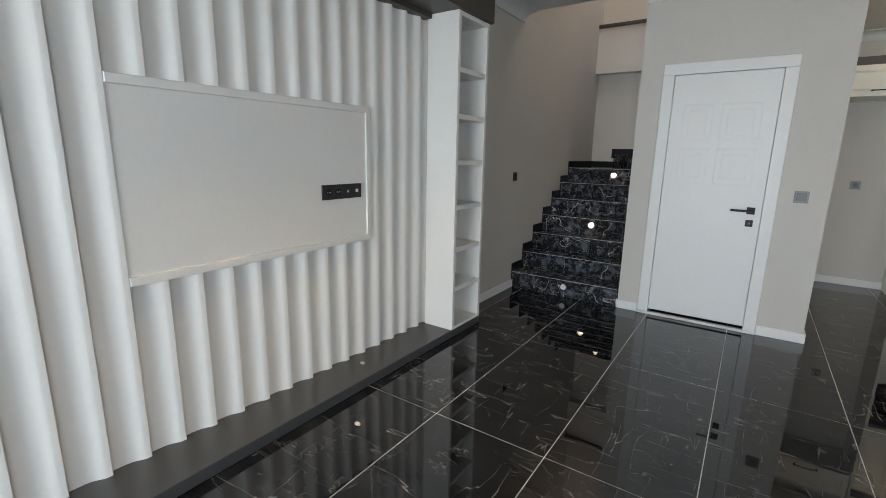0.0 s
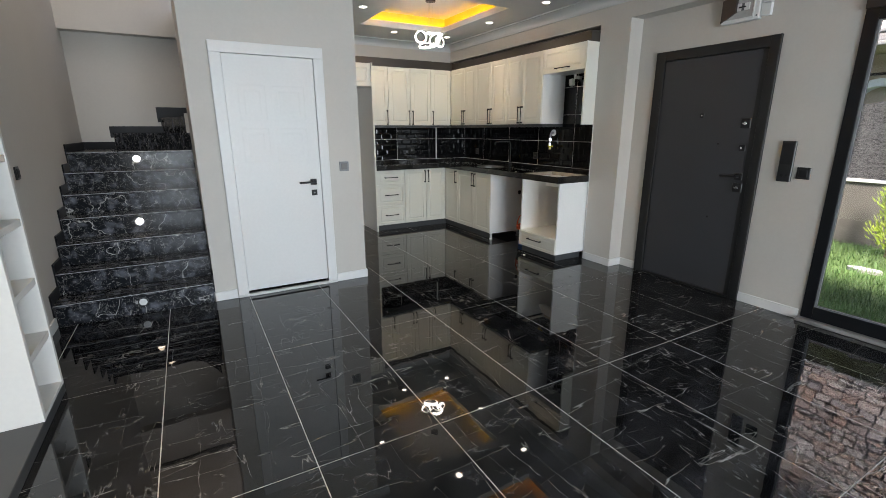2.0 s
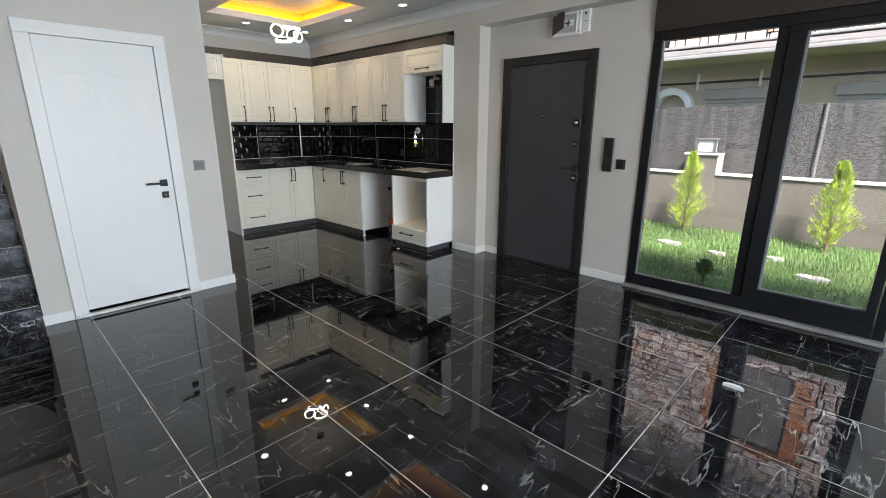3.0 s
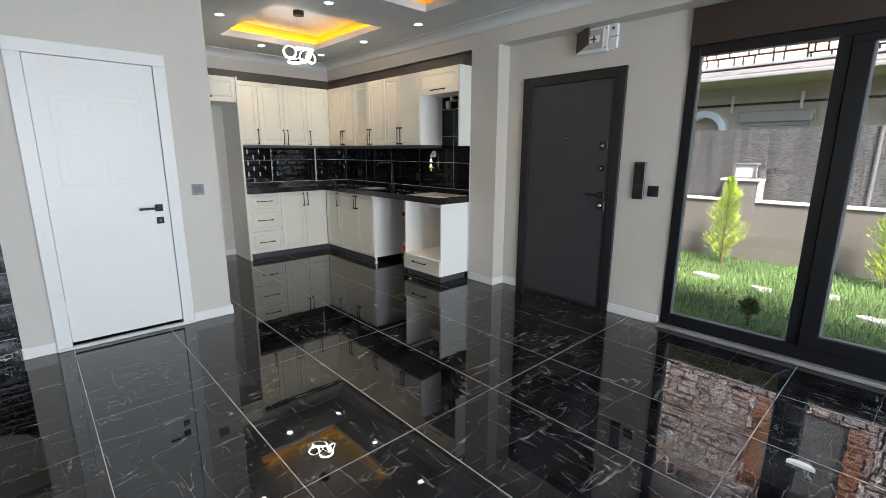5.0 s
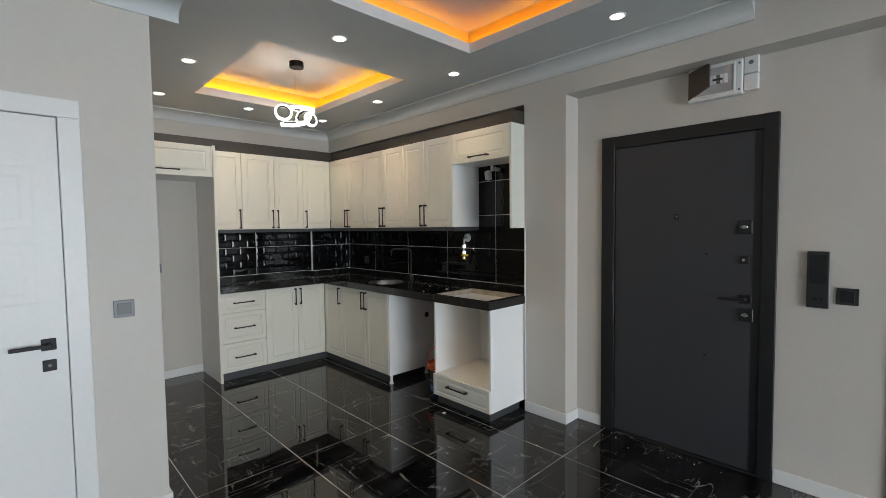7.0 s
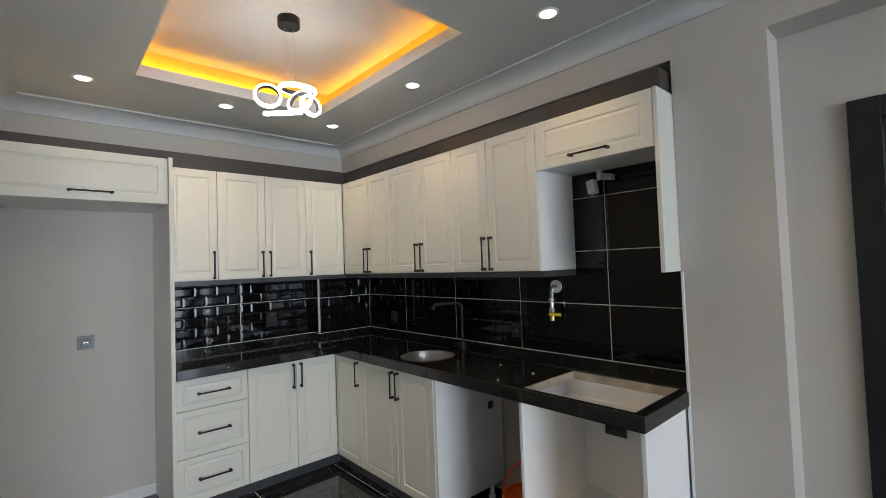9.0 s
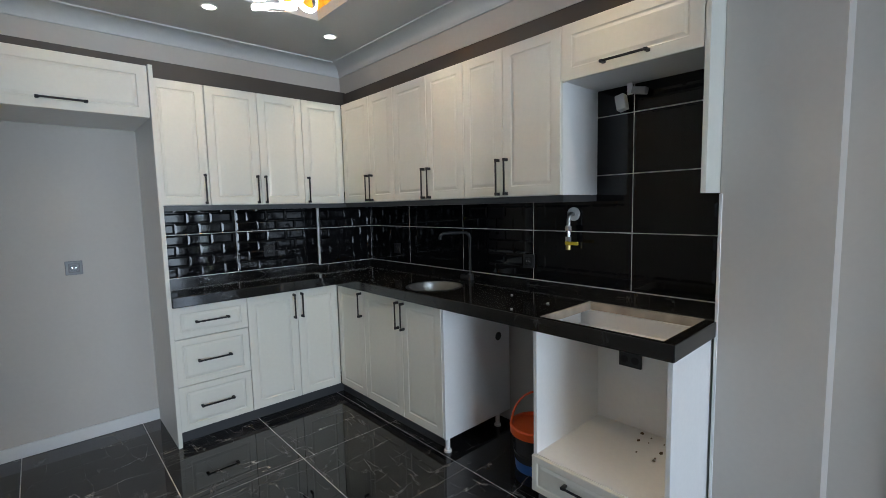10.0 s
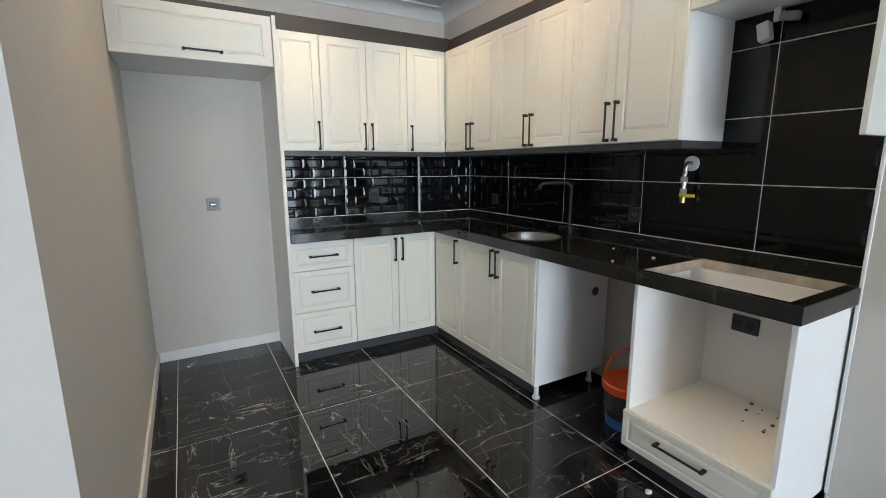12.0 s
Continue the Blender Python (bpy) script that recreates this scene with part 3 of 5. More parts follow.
for q in ((-0.18, 0.06, 0.072, 0.084), (-0.18, 0.06, -0.087, -0.075), (0.05, 0.06, -0.075, 0.072)):
    part("rim", fbox(m, q[0], q[1], 0.045, 0.052, q[2], q[3], 0.002), M_PLAST, t)
for k in range(6):
    part("breaker", fbox(m, -0.09 + 0.019 * k, -0.073 + 0.019 * k, 0.046, 0.055, -0.024, 0.026, 0.001), M_PLAST if k % 3 else M_GREY, t)
part("breaker_lever", fbox(m, -0.05, 0.0, 0.055, 0.064, -0.006, 0.004, 0.001), M_BLACKP, t, "row of black breaker levers")
part("screw", frod(m, 0.078, 0.07, 0.045, 0.048, 0.006, 10), M_GREY, t)
part("screw", frod(m, 0.078, -0.075, 0.045, 0.048, 0.006, 10), M_GREY, t)
bm = bmesh.new()
quad = [(-0.18, -0.09), (-0.065, -0.03), (-0.065, 0.10), (-0.18, 0.07)]
lo = [bm.verts.new((x, -0.05, z)) for x, z in quad]
hi = [bm.verts.new((x, -0.056 if i in (0, 3) else -0.075, z)) for i, (x, z) in enumerate(quad)]
bm.faces.new(lo), bm.faces.new(hi[::-1])
for i in range(4):
    bm.faces.new((lo[i], lo[(i + 1) % 4], hi[(i + 1) % 4], hi[i]))
bmesh.ops.transform(bm, matrix=m, verts=bm.verts)
part("flap", bm, M_FLAP, t, "smoked brown transparent flap")
part("cover", fbox(m, 0.098, 0.165, 0, 0.035, 0.005, 0.118, 0.003), M_PLAST, t)
part("knockout", frod(m, 0.131, 0.062, 0.035, 0.037, 0.012), M_GREY, t)
part("cover", fbox(m, 0.098, 0.165, 0, 0.035, -0.085, 0.0, 0.003), M_PLAST, t)

# ---- white interior door ----
d1 = thing("door_1", "closed white panelled door with black lever handle", "door", (-0.15, YD, 0), kind="structure")
part("casing", bm_box(-0.573, -0.49, YD - 0.022, YD + 0.02, 0, 1.957, bevel=0.003), M_WHITE, d1)
part("casing", bm_box(0.203, 0.284, YD - 0.022, YD + 0.02, 0, 1.957, bevel=0.003), M_WHITE, d1)
part("casing", bm_box(-0.573, 0.284, YD - 0.023, YD + 0.02, 1.957, 2.040, bevel=0.003), M_WHITE, d1)
part("jamb", bm_box(-0.52, -0.49, YD + 0.02, YD + 0.10, 0, 1.99), M_WHITE, d1)
part("jamb", bm_box(0.203, 0.235, YD + 0.02, YD + 0.10, 0, 1.99), M_WHITE, d1)
part("threshold", bm_box(-0.575, 0.286, YD - 0.03, YD + 0.008, 0.001, 0.024, bevel=0.002), M_COPE1, d1, "white marble threshold")
LX0, LX1, LZ0, LZ1 = -0.4880, 0.2012, 0.046, 1.9550
leaf = bm_box(LX0, LX1, YD - 0.006, YD + 0.034, LZ0, LZ1, bevel=0.002)


def moulded(bm, x0, x1, z0, z1, yf):
    """A shallow raised field with a bevelled border on a door leaf."""
    o = [(x0, z0), (x1, z0), (x1, z1), (x0, z1)]
    b = 0.012
    i = [(x0 + b, z0 + b), (x1 - b, z0 + b), (x1 - b, z1 - b), (x0 + b, z1 - b)]
    vo = [bm.verts.new((x, yf, z)) for x, z in o]
    vi = [bm.verts.new((x, yf - 0.0013, z)) for x, z in i]
    bm.faces.new(vi)
    for k in range(4):
        bm.faces.new((vo[k], vo[(k + 1) % 4], vi[(k + 1) % 4], vi[k]))


leaf = part("leaf", leaf, M_WHITE, d1)
for z0, z1 in ((1.46, 1.735), (1.13, 1.405)):
    for x0, x1 in ((-0.40, -0.19), (-0.145, 0.115)):
        bm = bmesh.new()
        moulded(bm, x0, x1, z0, z1, YD - 0.006)
        moulded(bm, x0 + 0.042, x1 - 0.042, z0 + 0.042, z1 - 0.042, YD - 0.0073)
        part("panel", bm, M_WHITE, leaf)
m = facing((0.135, YD - 0.006, 0.905), (0, -1))
part("handle_rose", fbox(m, -0.026, 0.026, 0, 0.010, 0.018, 0.070, 0.002), M_BLACK, leaf)
bm = fbox(m, -0.13, 0.012, 0.040, 0.052, 0.036, 0.052, 0.003)
part("handle", bm, M_BLACK, leaf, "black lever handle")
part("handle_neck", frod(m, 0.0, 0.044, 0.008, 0.048, 0.010), M_BLACK, leaf)
part("keyhole_plate", fbox(m, -0.024, 0.024, 0, 0.010, -0.075, -0.025, 0.002), M_BLACK, leaf)
part("keyhole", frod(m, 0, -0.05, 0.009, 0.012, 0.007), M_GREY, leaf)
for z in (0.30, 1.20, 1.72):
    bm = bmesh.new()
    rod(bm, (LX0 - 0.004, YD - 0.012, z - 0.05), (LX0 - 0.004, YD - 0.012, z + 0.05), 0.007, 10)
    part("hinge", bm, M_WHITE, d1)

# ---- entrance door ----
d2 = thing("door_2", "closed anthracite steel entrance door in a dark frame", "door", (XR, 3.74, 0), kind="structure")
part("frame_post", bm_box(XR - 0.022, XR + 0.10, 4.150, 4.241, 0, 2.048, bevel=0.0012), M_FRAME2, d2)
part("frame_post", bm_box(XR - 0.022, XR + 0.10, 3.236, 3.305, 0, 2.048, bevel=0.0012), M_FRAME2, d2)
part("frame_head", bm_box(XR - 0.021, XR + 0.10, 3.305, 4.150, 1.968, 2.047, bevel=0.0012), M_FRAME2, d2)
part("threshold", bm_box(XR - 0.02, XR + 0.10, 3.305, 4.150, 0.001, 0.016), M_BLACK, d2)
leaf2 = part("leaf", bm_box(XR - 0.010, XR + 0.06, 3.308, 4.147, 0.018, 1.965, bevel=0.004, seg=2), M_DOOR2, d2)
part("edge_strip", bm_box(XR - 0.013, XR + 0.01, 3.308, 3.345, 0.020, 1.963), M_FRAME2, leaf2)
F2 = XR - 0.010


def at2(y, z):
    return facing((F2, y, z), (-1, 0))


for y, z in ((3.387, 1.427), (3.375, 0.925)):
    m = at2(y, z)
    part("lock_plate", fbox(m, -0.037, 0.037, 0, 0.010, -0.037, 0.037, 0.003), M_FRAME2, leaf2)
    part("lock_cylinder", frod(m, 0, 0, 0.009, 0.018, 0.012), M_CHROME, leaf2)
    part("thumb_turn", fbox(m, -0.018, 0.018, 0.014, 0.026, -0.005, 0.005, 0.002), M_CHROME, leaf2)
m = at2(3.385, 1.24)
part("latch_plate", fbox(m, -0.024, 0.024, 0, 0.010, -0.024, 0.024, 0.003), M_BLACK, leaf2)
part("latch_knob", frod(m, 0, 0, 0.009, 0.022, 0.008), M_CHROME, leaf2)
m = at2(3.379, 1.015)
part("handle_rose", fbox(m, -0.032, 0.032, 0, 0.010, -0.026, 0.026, 0.003), M_BLACK, leaf2)
part("handle_neck", frod(m, 0.0, 0, 0.008, 0.052, 0.010), M_BLACK, leaf2)
part("handle", fbox(m, -0.125, 0.010, 0.044, 0.056, -0.008, 0.008, 0.003), M_BLACK, leaf2, "black lever handle")
m = at2(3.748, 1.495)
part("peephole", fbox(m, -0.016, 0.016, 0, 0.008, -0.018, 0.018, 0.002), M_BLACK, leaf2)
part("peephole_lens", frod(m, 0, 0, 0.007, 0.011, 0.006), M_CHROME, leaf2)
for y, z in ((3.578, 1.267), (3.58, 0.654)):
    part("screw_cap", frod(at2(y, z), 0, 0, 0, 0.005, 0.008), M_BLACK, leaf2)
for z in (0.25, 1.0, 1.62):
    bm = bmesh.new()
    rod(bm, (XR - 0.024, 4.158, z - 0.045), (XR - 0.024, 4.158, z + 0.045), 0.008, 10)
    part("hinge", bm, M_BLACK, d2)

# ---- window ----
w1 = thing("window_1", "tall anthracite window and balcony door with clear glass", "window", (XR, 1.93, 0), kind="structure")
WX0, WX1 = XR - 0.012, XR + 0.06
WB, WT = 0.030, 2.11


def bar(name, y0, y1, z0, z1, x0=WX0, x1=WX1, parent=None, material=M_WIN):
    return part(name, bm_box(x0, x1, y0, y1, z0, z1, bevel=0.004, seg=2), material, parent or w1)


bar("frame", 2.712, 2.783, WB, WT), bar("frame", 1.082, 1.140, WB, WT)
bar("frame", 1.140, 2.712, WT - 0.07, WT), bar("frame", 1.140, 2.712, WB, 0.125)
bar("mullion", 1.90, 1.965, 0.125, WT - 0.07)
sash = bar("sash_rail", 1.146, 1.897, 0.128, 0.212, XR - 0.030, XR + 0.045)
bar("sash_rail", 1.146, 1.897, 1.995, 2.036, XR - 0.030, XR + 0.045)
bar("sash_stile", 1.80, 1.897, 0.212, 1.995, XR - 0.030, XR + 0.045)
bar("sash_stile", 1.146, 1.198, 0.212, 1.995, XR - 0.030, XR + 0.045)
m = facing((XR - 0.030, 1.172, 1.02), (-1, 0))
part("handle_rose", fbox(m, -0.014, 0.014, 0, 0.010, -0.035, 0.035, 0.002), M_BLACK, w1)
part("handle", fbox(m, -0.010, 0.010, 0.030, 0.045, -0.12, 0.012, 0.003), M_BLACK, w1)
part("handle_neck", frod(m, 0, 0, 0.008, 0.034, 0.008), M_BLACK, w1)
for y0, y1, z0, z1 in ((1.965, 2.712, 0.125, 2.04), (1.198, 1.80, 0.212, 1.995)):
    part("bead", bm_box(XR + 0.0, XR + 0.012, y1 - 0.012, y1, z0, z1), M_SILVER, w1, "pale glazing gasket")
    part("bead", bm_box(XR + 0.0, XR + 0.012, y0, y1 - 0.012, z0, z0 + 0.010), M_SILVER, w1, "pale glazing gasket")
    p = part("pane", bm_box(XR + 0.016, XR + 0.020, y0, y1, z0, z1), M_GLASS, w1, "clear window glass")
    p.visible_shadow = False
part("shutter_box", bm_box(XR - 0.03, XR + 0.2, 1.082, 2.783, WT, 2.36, bevel=0.004), M_SHUT, w1, "dark brown roller shutter box")
part("sill", bm_box(XR - 0.055, XR + 0.24, 1.075, 2.795, 0.001, 0.029, bevel=0.003), M_SILL, w1, "pale stone sill strip")

# ---- kitchen ----
UB, UR = 7.44, 2.73          # fronts of the wall cabinets: back run (y), side run (x)
LB, LR = 7.19, 2.49          # fronts of the base cabinets
UZ0, UZ1 = 1.446, 2.218


def run_back(x0, front):
    return facing((x0, front, 0), (0, -1))


def run_side(y0, front):
    return facing((front, y0, 0), (-1, 0))


def door_panel(m, x0, x1, z0, z1, margin=0.068, gap=0.0015, thick=0.018):
    """A front with a routed field; its face stands thick before the carcass."""
    bm = bmesh.new()
    x0, x1, z0, z1 = x0 + gap, x1 - gap, z0 + gap, z1 - gap
    box(bm, x0, x1, -thick, 0, z0, z1)
    bm.normal_update()
    f = min(bm.faces, key=lambda q: q.calc_center_median().y)
    edge = [e for e in f.edges]
    bmesh.ops.bevel(bm, geom=edge, offset=0.003, segments=2, profile=0.5, affect="EDGES")
    bm.normal_update()
    f = max((q for q in bm.faces if q.normal.y < -0.99), key=lambda q: q.calc_area())
    if margin:
        bmesh.ops.inset_region(bm, faces=[f], thickness=margin, depth=0)
        bmesh.ops.inset_region(bm, faces=[f], thickness=0.006, depth=-0.004)
        bmesh.ops.inset_region(bm, faces=[f], thickness=0.006, depth=0)
        bmesh.ops.inset_region(bm, faces=[f], thickness=0.018, depth=0.0035)
    bmesh.ops.transform(bm, matrix=m, verts=bm.verts)
    return bm


def pull(m, x, z, length, upright, out=0.018):
    """A slim black bow handle with square feet."""
    bm = bmesh.new()
    h = length / 2
    if upright:
        box(bm, x - 0.005, x + 0.005, -out - 0.034, -out - 0.026, z - h, z + h, 0.002)
        for s in (-1, 1):
            box(bm, x - 0.006, x + 0.006, -out - 0.036, -out, z + s * (h - 0.006) - 0.008, z + s * (h - 0.006) + 0.008, 0.002)
    else:
        box(bm, x - h, x + h, -out - 0.034, -out - 0.026, z - 0.005, z + 0.005, 0.002)
        for s in (-1, 1):
            box(bm, x + s * (h - 0.006) - 0.008, x + s * (h - 0.006) + 0.008, -out - 0.036, -out, z - 0.006, z + 0.006, 0.002)
    bmesh.ops.transform(bm, matrix=m, verts=bm.verts)
    return bm


def cabinet(name, label, m, w, depth, z0, z1, doors, group, drawers=()):
    """A closed carcass with fronts; doors: (x0, x1, handle side); drawers: (z0, z1)."""
    t = thing(name, label, "cabinet", m @ Vector((w / 2, depth / 2, z0)), group)
    part("body", fbox(m, 0.0005, w - 0.0005, -depth, -0.0005, z0, z1), M_CARC, t)
    upper = z0 > 1
    for x0, x1, side in doors:
        d = part("door", door_panel(m, x0, x1, z0, z1), M_CAB, t)
        hx = x1 - 0.028 if side == "r" else x0 + 0.028
        part("handle", pull(m, hx, z0 + 0.105 if upper else z1 - 0.105, 0.19 if upper else 0.17, True), M_BLACK, d)
    for a, b in drawers:
        d = part("drawer", door_panel(m, 0, w, a, b, 0.05), M_CAB, t)
        part("handle", pull(m, w / 2, (a + b) / 2, 0.19, False), M_BLACK, d)
    return t


UPG, LOG = "white wall cabinets", "white base cabinets"
LAB_U = "white routed wall cabinet with slim black handles"
LAB_L = "white routed base cabinet with slim black handles"
# fronts stand 18 mm before the given carcass plane
bu, su = UB + 0.018, UR + 0.018
cabinet("wall_cabinet", LAB_U, run_back(1.42, bu), 0.314, 0.26, UZ0, UZ1, [(0, 0.314, "r")], UPG)
cabinet("wall_cabinet", LAB_U, run_back(1.734, bu), 0.661, 0.26, UZ0, UZ1, [(0, 0.336, "r"), (0.336, 0.661, "l")], UPG)
cabinet("wall_cabinet", LAB_U + ", in the corner", run_back(2.395, bu), 0.335, 0.26, UZ0, UZ1, [(0, 0.335, "l")], UPG)
for ya, ym, yb in ((7.44, 7.054, 6.756), (6.756, 6.402, 6.072), (6.072, 5.778, 5.425)):
    if ya > 7.4:
        ya = 7.436
    cabinet("wall_cabinet", LAB_U, run_side(ya, su), ya - yb, 0.325, UZ0, UZ1, [(0, ya - ym, "r"), (ya - ym, ya - yb, "l")], UPG)
# cabinet over the cooker
m = run_side(5.425, su)
t = thing("hood_cabinet", "white lift-up cabinet above the empty cooker hood space", "cabinet", m @ Vector((0.3, 0.15, 1.975)), UPG)
part("body", fbox(m, 0.0005, 0.605, -0.325, -0.0005, 1.975, UZ1), M_CARC, t)
d = part("door", door_panel(m, 0, 0.607, 1.965, UZ1), M_CAB, t)
part("handle", pull(m, 0.31, 2.005, 0.20, False), M_BLACK, d)
part("end_panel", bm_box(UR, XK, 4.797, 4.816, 1.432, UZ1, bevel=0.001), M_CAB, t)
# fridge housing
m = run_back(BX1 + 0.002, 7.17 + 0.018)
FW = 1.385 - BX1
t = thing("fridge_cabinet", "white lift-up cabinet above the empty fridge recess", "cabinet", m @ Vector((0.4, 0.25, 1.93)), UPG)
part("body", fbox(m, 0.0005, FW - 0.003, -0.53, -0.0005, 1.93, 2.19), M_CARC, t)
d = part("door", door_panel(m, 0, FW - 0.002, 1.925, 2.208), M_CAB, t)
part("handle", pull(m, FW / 2 + 0.03, 1.975, 0.20, False), M_BLACK, d)
t = thing("tall_side_panel", "tall white side panel beside the empty fridge recess", "panel", (1.399, 7.44, 0.001))
part("board", bm_box(1.388, 1.410, 7.1662, YF - 0.001, 0.001, 2.215), M_CARC, t)
part("edge_band", bm_box(1.388, 1.410, 7.165, 7.166, 0.001, 2.215), M_CAB, t, "thin white edge band")
# under-cabinet strips and crown boards
bm = bm_box(1.412, 2.76, UB + 0.03, YF - 0.01, UZ0 - 0.034, UZ0 - 0.001)
solid("light_pelmet", bm, M_PLINTH, "dark grey strip under the wall cabinets", "trim")
bm = bm_box(UR + 0.03, XK - 0.002, 5.428, UB + 0.028, UZ0 - 0.034, UZ0 - 0.001)
solid("light_pelmet", bm, M_PLINTH, "dark grey strip under the side wall cabinets", "trim")
bm = bm_box(BX1 + 0.002, 2.80, UB + 0.05, YF - 0.14, UZ1 + 0.001, 2.332)
solid("crown_board", bm, M_CROWN, "dark brown crown board on top of the cabinets", "trim")
bm = bm_box(UR + 0.055, XB + 0.19, 4.805, UB + 0.048, UZ1 + 0.001, 2.318)
solid("crown_board", bm, M_CROWN, "dark brown crown board on the side cabinets", "trim")

# base cabinets
bl, sl = LB + 0.018, LR + 0.018
LZ0, LZ1 = 0.080, 0.842
cabinet("drawer_unit", "white three-drawer base unit with black handles", run_back(1.412, bl), 0.426, 0.50, LZ0, LZ1, [], LOG, [(0.648, 0.842), (0.359, 0.648), (0.080, 0.359)])
cabinet("base_cabinet", LAB_L, run_back(1.838, bl), 0.652, 0.50, LZ0, LZ1, [(0, 0.339, "r"), (0.339, 0.652, "l")], LOG)
cabinet("base_cabinet", LAB_L + ", in the corner", run_side(7.186, sl), 0.355, 0.55, LZ0, LZ1, [(0, 0.355, "r")], LOG)
cabinet("sink_cabinet", LAB_L + ", under the sink", run_side(6.831, sl), 0.811, 0.30, LZ0, LZ1, [(0, 0.429, "r"), (0.429, 0.793, "l")], LOG)
m = run_side(6.038, sl)
bm = fbox(m, 0, 0.018, -0.555, 0.014, 0.075, LZ1)
side = solid("cabinet_side_panel", bm, M_CARC, "white end panel beside the empty dishwasher space", "panel")
bm = bmesh.new()
rod(bm, (2.955, 6.0205, 0.585), (2.955, 6.0190, 0.585), 0.027, 20)
part("cable_hole", bm, M_BLACKP, side)
for x, y in ((2.515, 6.028), (2.95, 6.028)):
    bm = bmesh.new()
    rod(bm, (x, y, 0.01), (x, y, 0.076), 0.014, 14)
    rod(bm, (x, y, 0.0), (x, y, 0.012), 0.022, 14)
    part("foot", bm, M_PLAST, side, "short round plastic foot", smooth=True)
# toe boards
for nm, a in (("toe_board", (1.412, LR + 0.045, LB + 0.04, LB + 0.055)), ("toe_board", (LR + 0.04, LR + 0.055, 6.045, LB + 0.04))):
    solid(nm, bm_box(*a, 0.001, 0.079), M_PLINTH, "dark grey toe board under the base cabinets", "trim")
bm = bm_box(LR + 0.04, LR + 0.055, 4.85, 5.41, 0.001, 0.079)
box(bm, LR + 0.055, XB - 0.001, 4.85, 4.862, 0.001, 0.079)
solid("toe_board", bm, M_PLINTH, "dark grey toe board under the oven housing", "trim")

# oven housing, open
t = thing("oven_housing", "open white oven housing with a drawer, under the hob hole", "cabinet", (2.75, 5.1, 0.08), LOG)
OX0, OX1, OY0, OY1 = LR + 0.004, 3.055, 4.809, 5.412
part("side_panel", bm_box(OX0, OX1, OY0, OY0 + 0.018, LZ0, 0.879, bevel=0.001), M_CARC, t)
part("side_panel", bm_box(OX0, OX1, OY1 - 0.018, OY1, LZ0, 0.879, bevel=0.001), M_CARC, t)
part("back_panel", bm_box(3.046, 3.054, OY0 + 0.018, OY1 - 0.018, LZ0, 0.879), M_CARC, t)
part("shelf", bm_box(OX0, 3.046, OY0 + 0.018, OY1 - 0.018, 0.238, 0.256), M_CARC, t)
part("bottom", bm_box(OX0, OX1 - 0.05, OY0 + 0.018, OY1 - 0.018, LZ0, LZ0 + 0.018), M_CARC, t)
m = run_side(OY1, OX0)
d = part("drawer", door_panel(m, 0, OY1 - OY0, LZ0, 0.252, 0.035), M_CAB, t)
part("handle", pull(m, (OY1 - OY0) / 2 - 0.02, 0.185, 0.21, False), M_BLACK, d)
m = facing((3.046, 5.215, 0.610), (-1, 0))
t = thing("oven_socket", "black double socket inside the oven housing", "socket", (3.046, 5.215, 0.610))
part("plate", fbox(m, -0.058, 0.058, 0, 0.014, -0.040, 0.040, 0.003), M_BLACKP, t)
part("well", frod(m, -0.028, 0, 0.013, 0.016, 0.020), M_BLACK, t)
part("well", frod(m, 0.028, 0, 0.013, 0.016, 0.020), M_BLACK, t)
rnd = random.Random(4)
for i in range(12):
    x, y, r = 2.92 + rnd.uniform(-0.15, 0.11), 5.07 + rnd.uniform(-0.09, 0.10), rnd.uniform(0.003, 0.011)
    bm = bmesh.new()
    bmesh.ops.create_icosphere(bm, subdivisions=1, radius=r, matrix=Matrix.Translation((x, y, 0.256 + r * 0.3)) @ Matrix.Diagonal((1.4, 0.8, 0.4, 1)))
    solid("wood_chip", bm, M_CHIP, "small brown wood chip lying on the white shelf", "debris", group="chips in the oven housing")

# ---- worktop ----
CX, CY, CT, CB = 2.452, 7.160, 0.910, 0.846
HOB = (2.480, 2.885, 4.836, 5.352)
wt = thing("worktop", "polished black granite worktop with sink and raw hob cut-out", "worktop", (2.7, 6.5, CB))
SX, SY, SR = 2.665, 6.285, 0.160
bm = bmesh.new()
SQ = 0.20
plate(bm, "z", CX + 0.024, XK - 0.001, 4.800, YF - 0.001, CT - 0.03, CT, [HOB, (SX - SQ, SX + SQ, SY - SQ, SY + SQ)])
# the square round the sink, with a round hole
n = 48
for z, flip in ((CT, False), (CT - 0.03, True)):
    ci, co = [], []
    for k in range(n):
        a = 2 * math.pi * k / n
        c, s = math.cos(a), math.sin(a)
        q = SQ / max(abs(c), abs(s))
        ci.append(bm.verts.new((SX + SR * c, SY + SR * s, z)))
        co.append(bm.verts.new((SX + q * c, SY + q * s, z)))
    for k in range(n):
        bm.faces.new((ci[k], co[k], co[(k + 1) % n], ci[(k + 1) % n]))
slab = part("slab", bm, M_COUNT, wt)
bm = bm_box(1.412, CX + 0.024, CY + 0.024, YF - 0.001, CT - 0.03, CT)
part("slab", bm, M_COUNT, wt)
part("front_edge", bm_box(CX, CX + 0.024, 4.800, CY + 0.024, CB, CT, bevel=0.004, seg=2), M_COUNT, wt)
part("front_edge", bm_box(1.412, CX, CY, CY + 0.024, CB, CT, bevel=0.004, seg=2), M_COUNT, wt)
part("front_edge", bm_box(CX, XB - 0.003, 4.790, 4.812, CB, CT + 0.0005, bevel=0.004, seg=2), M_COUNT, wt)
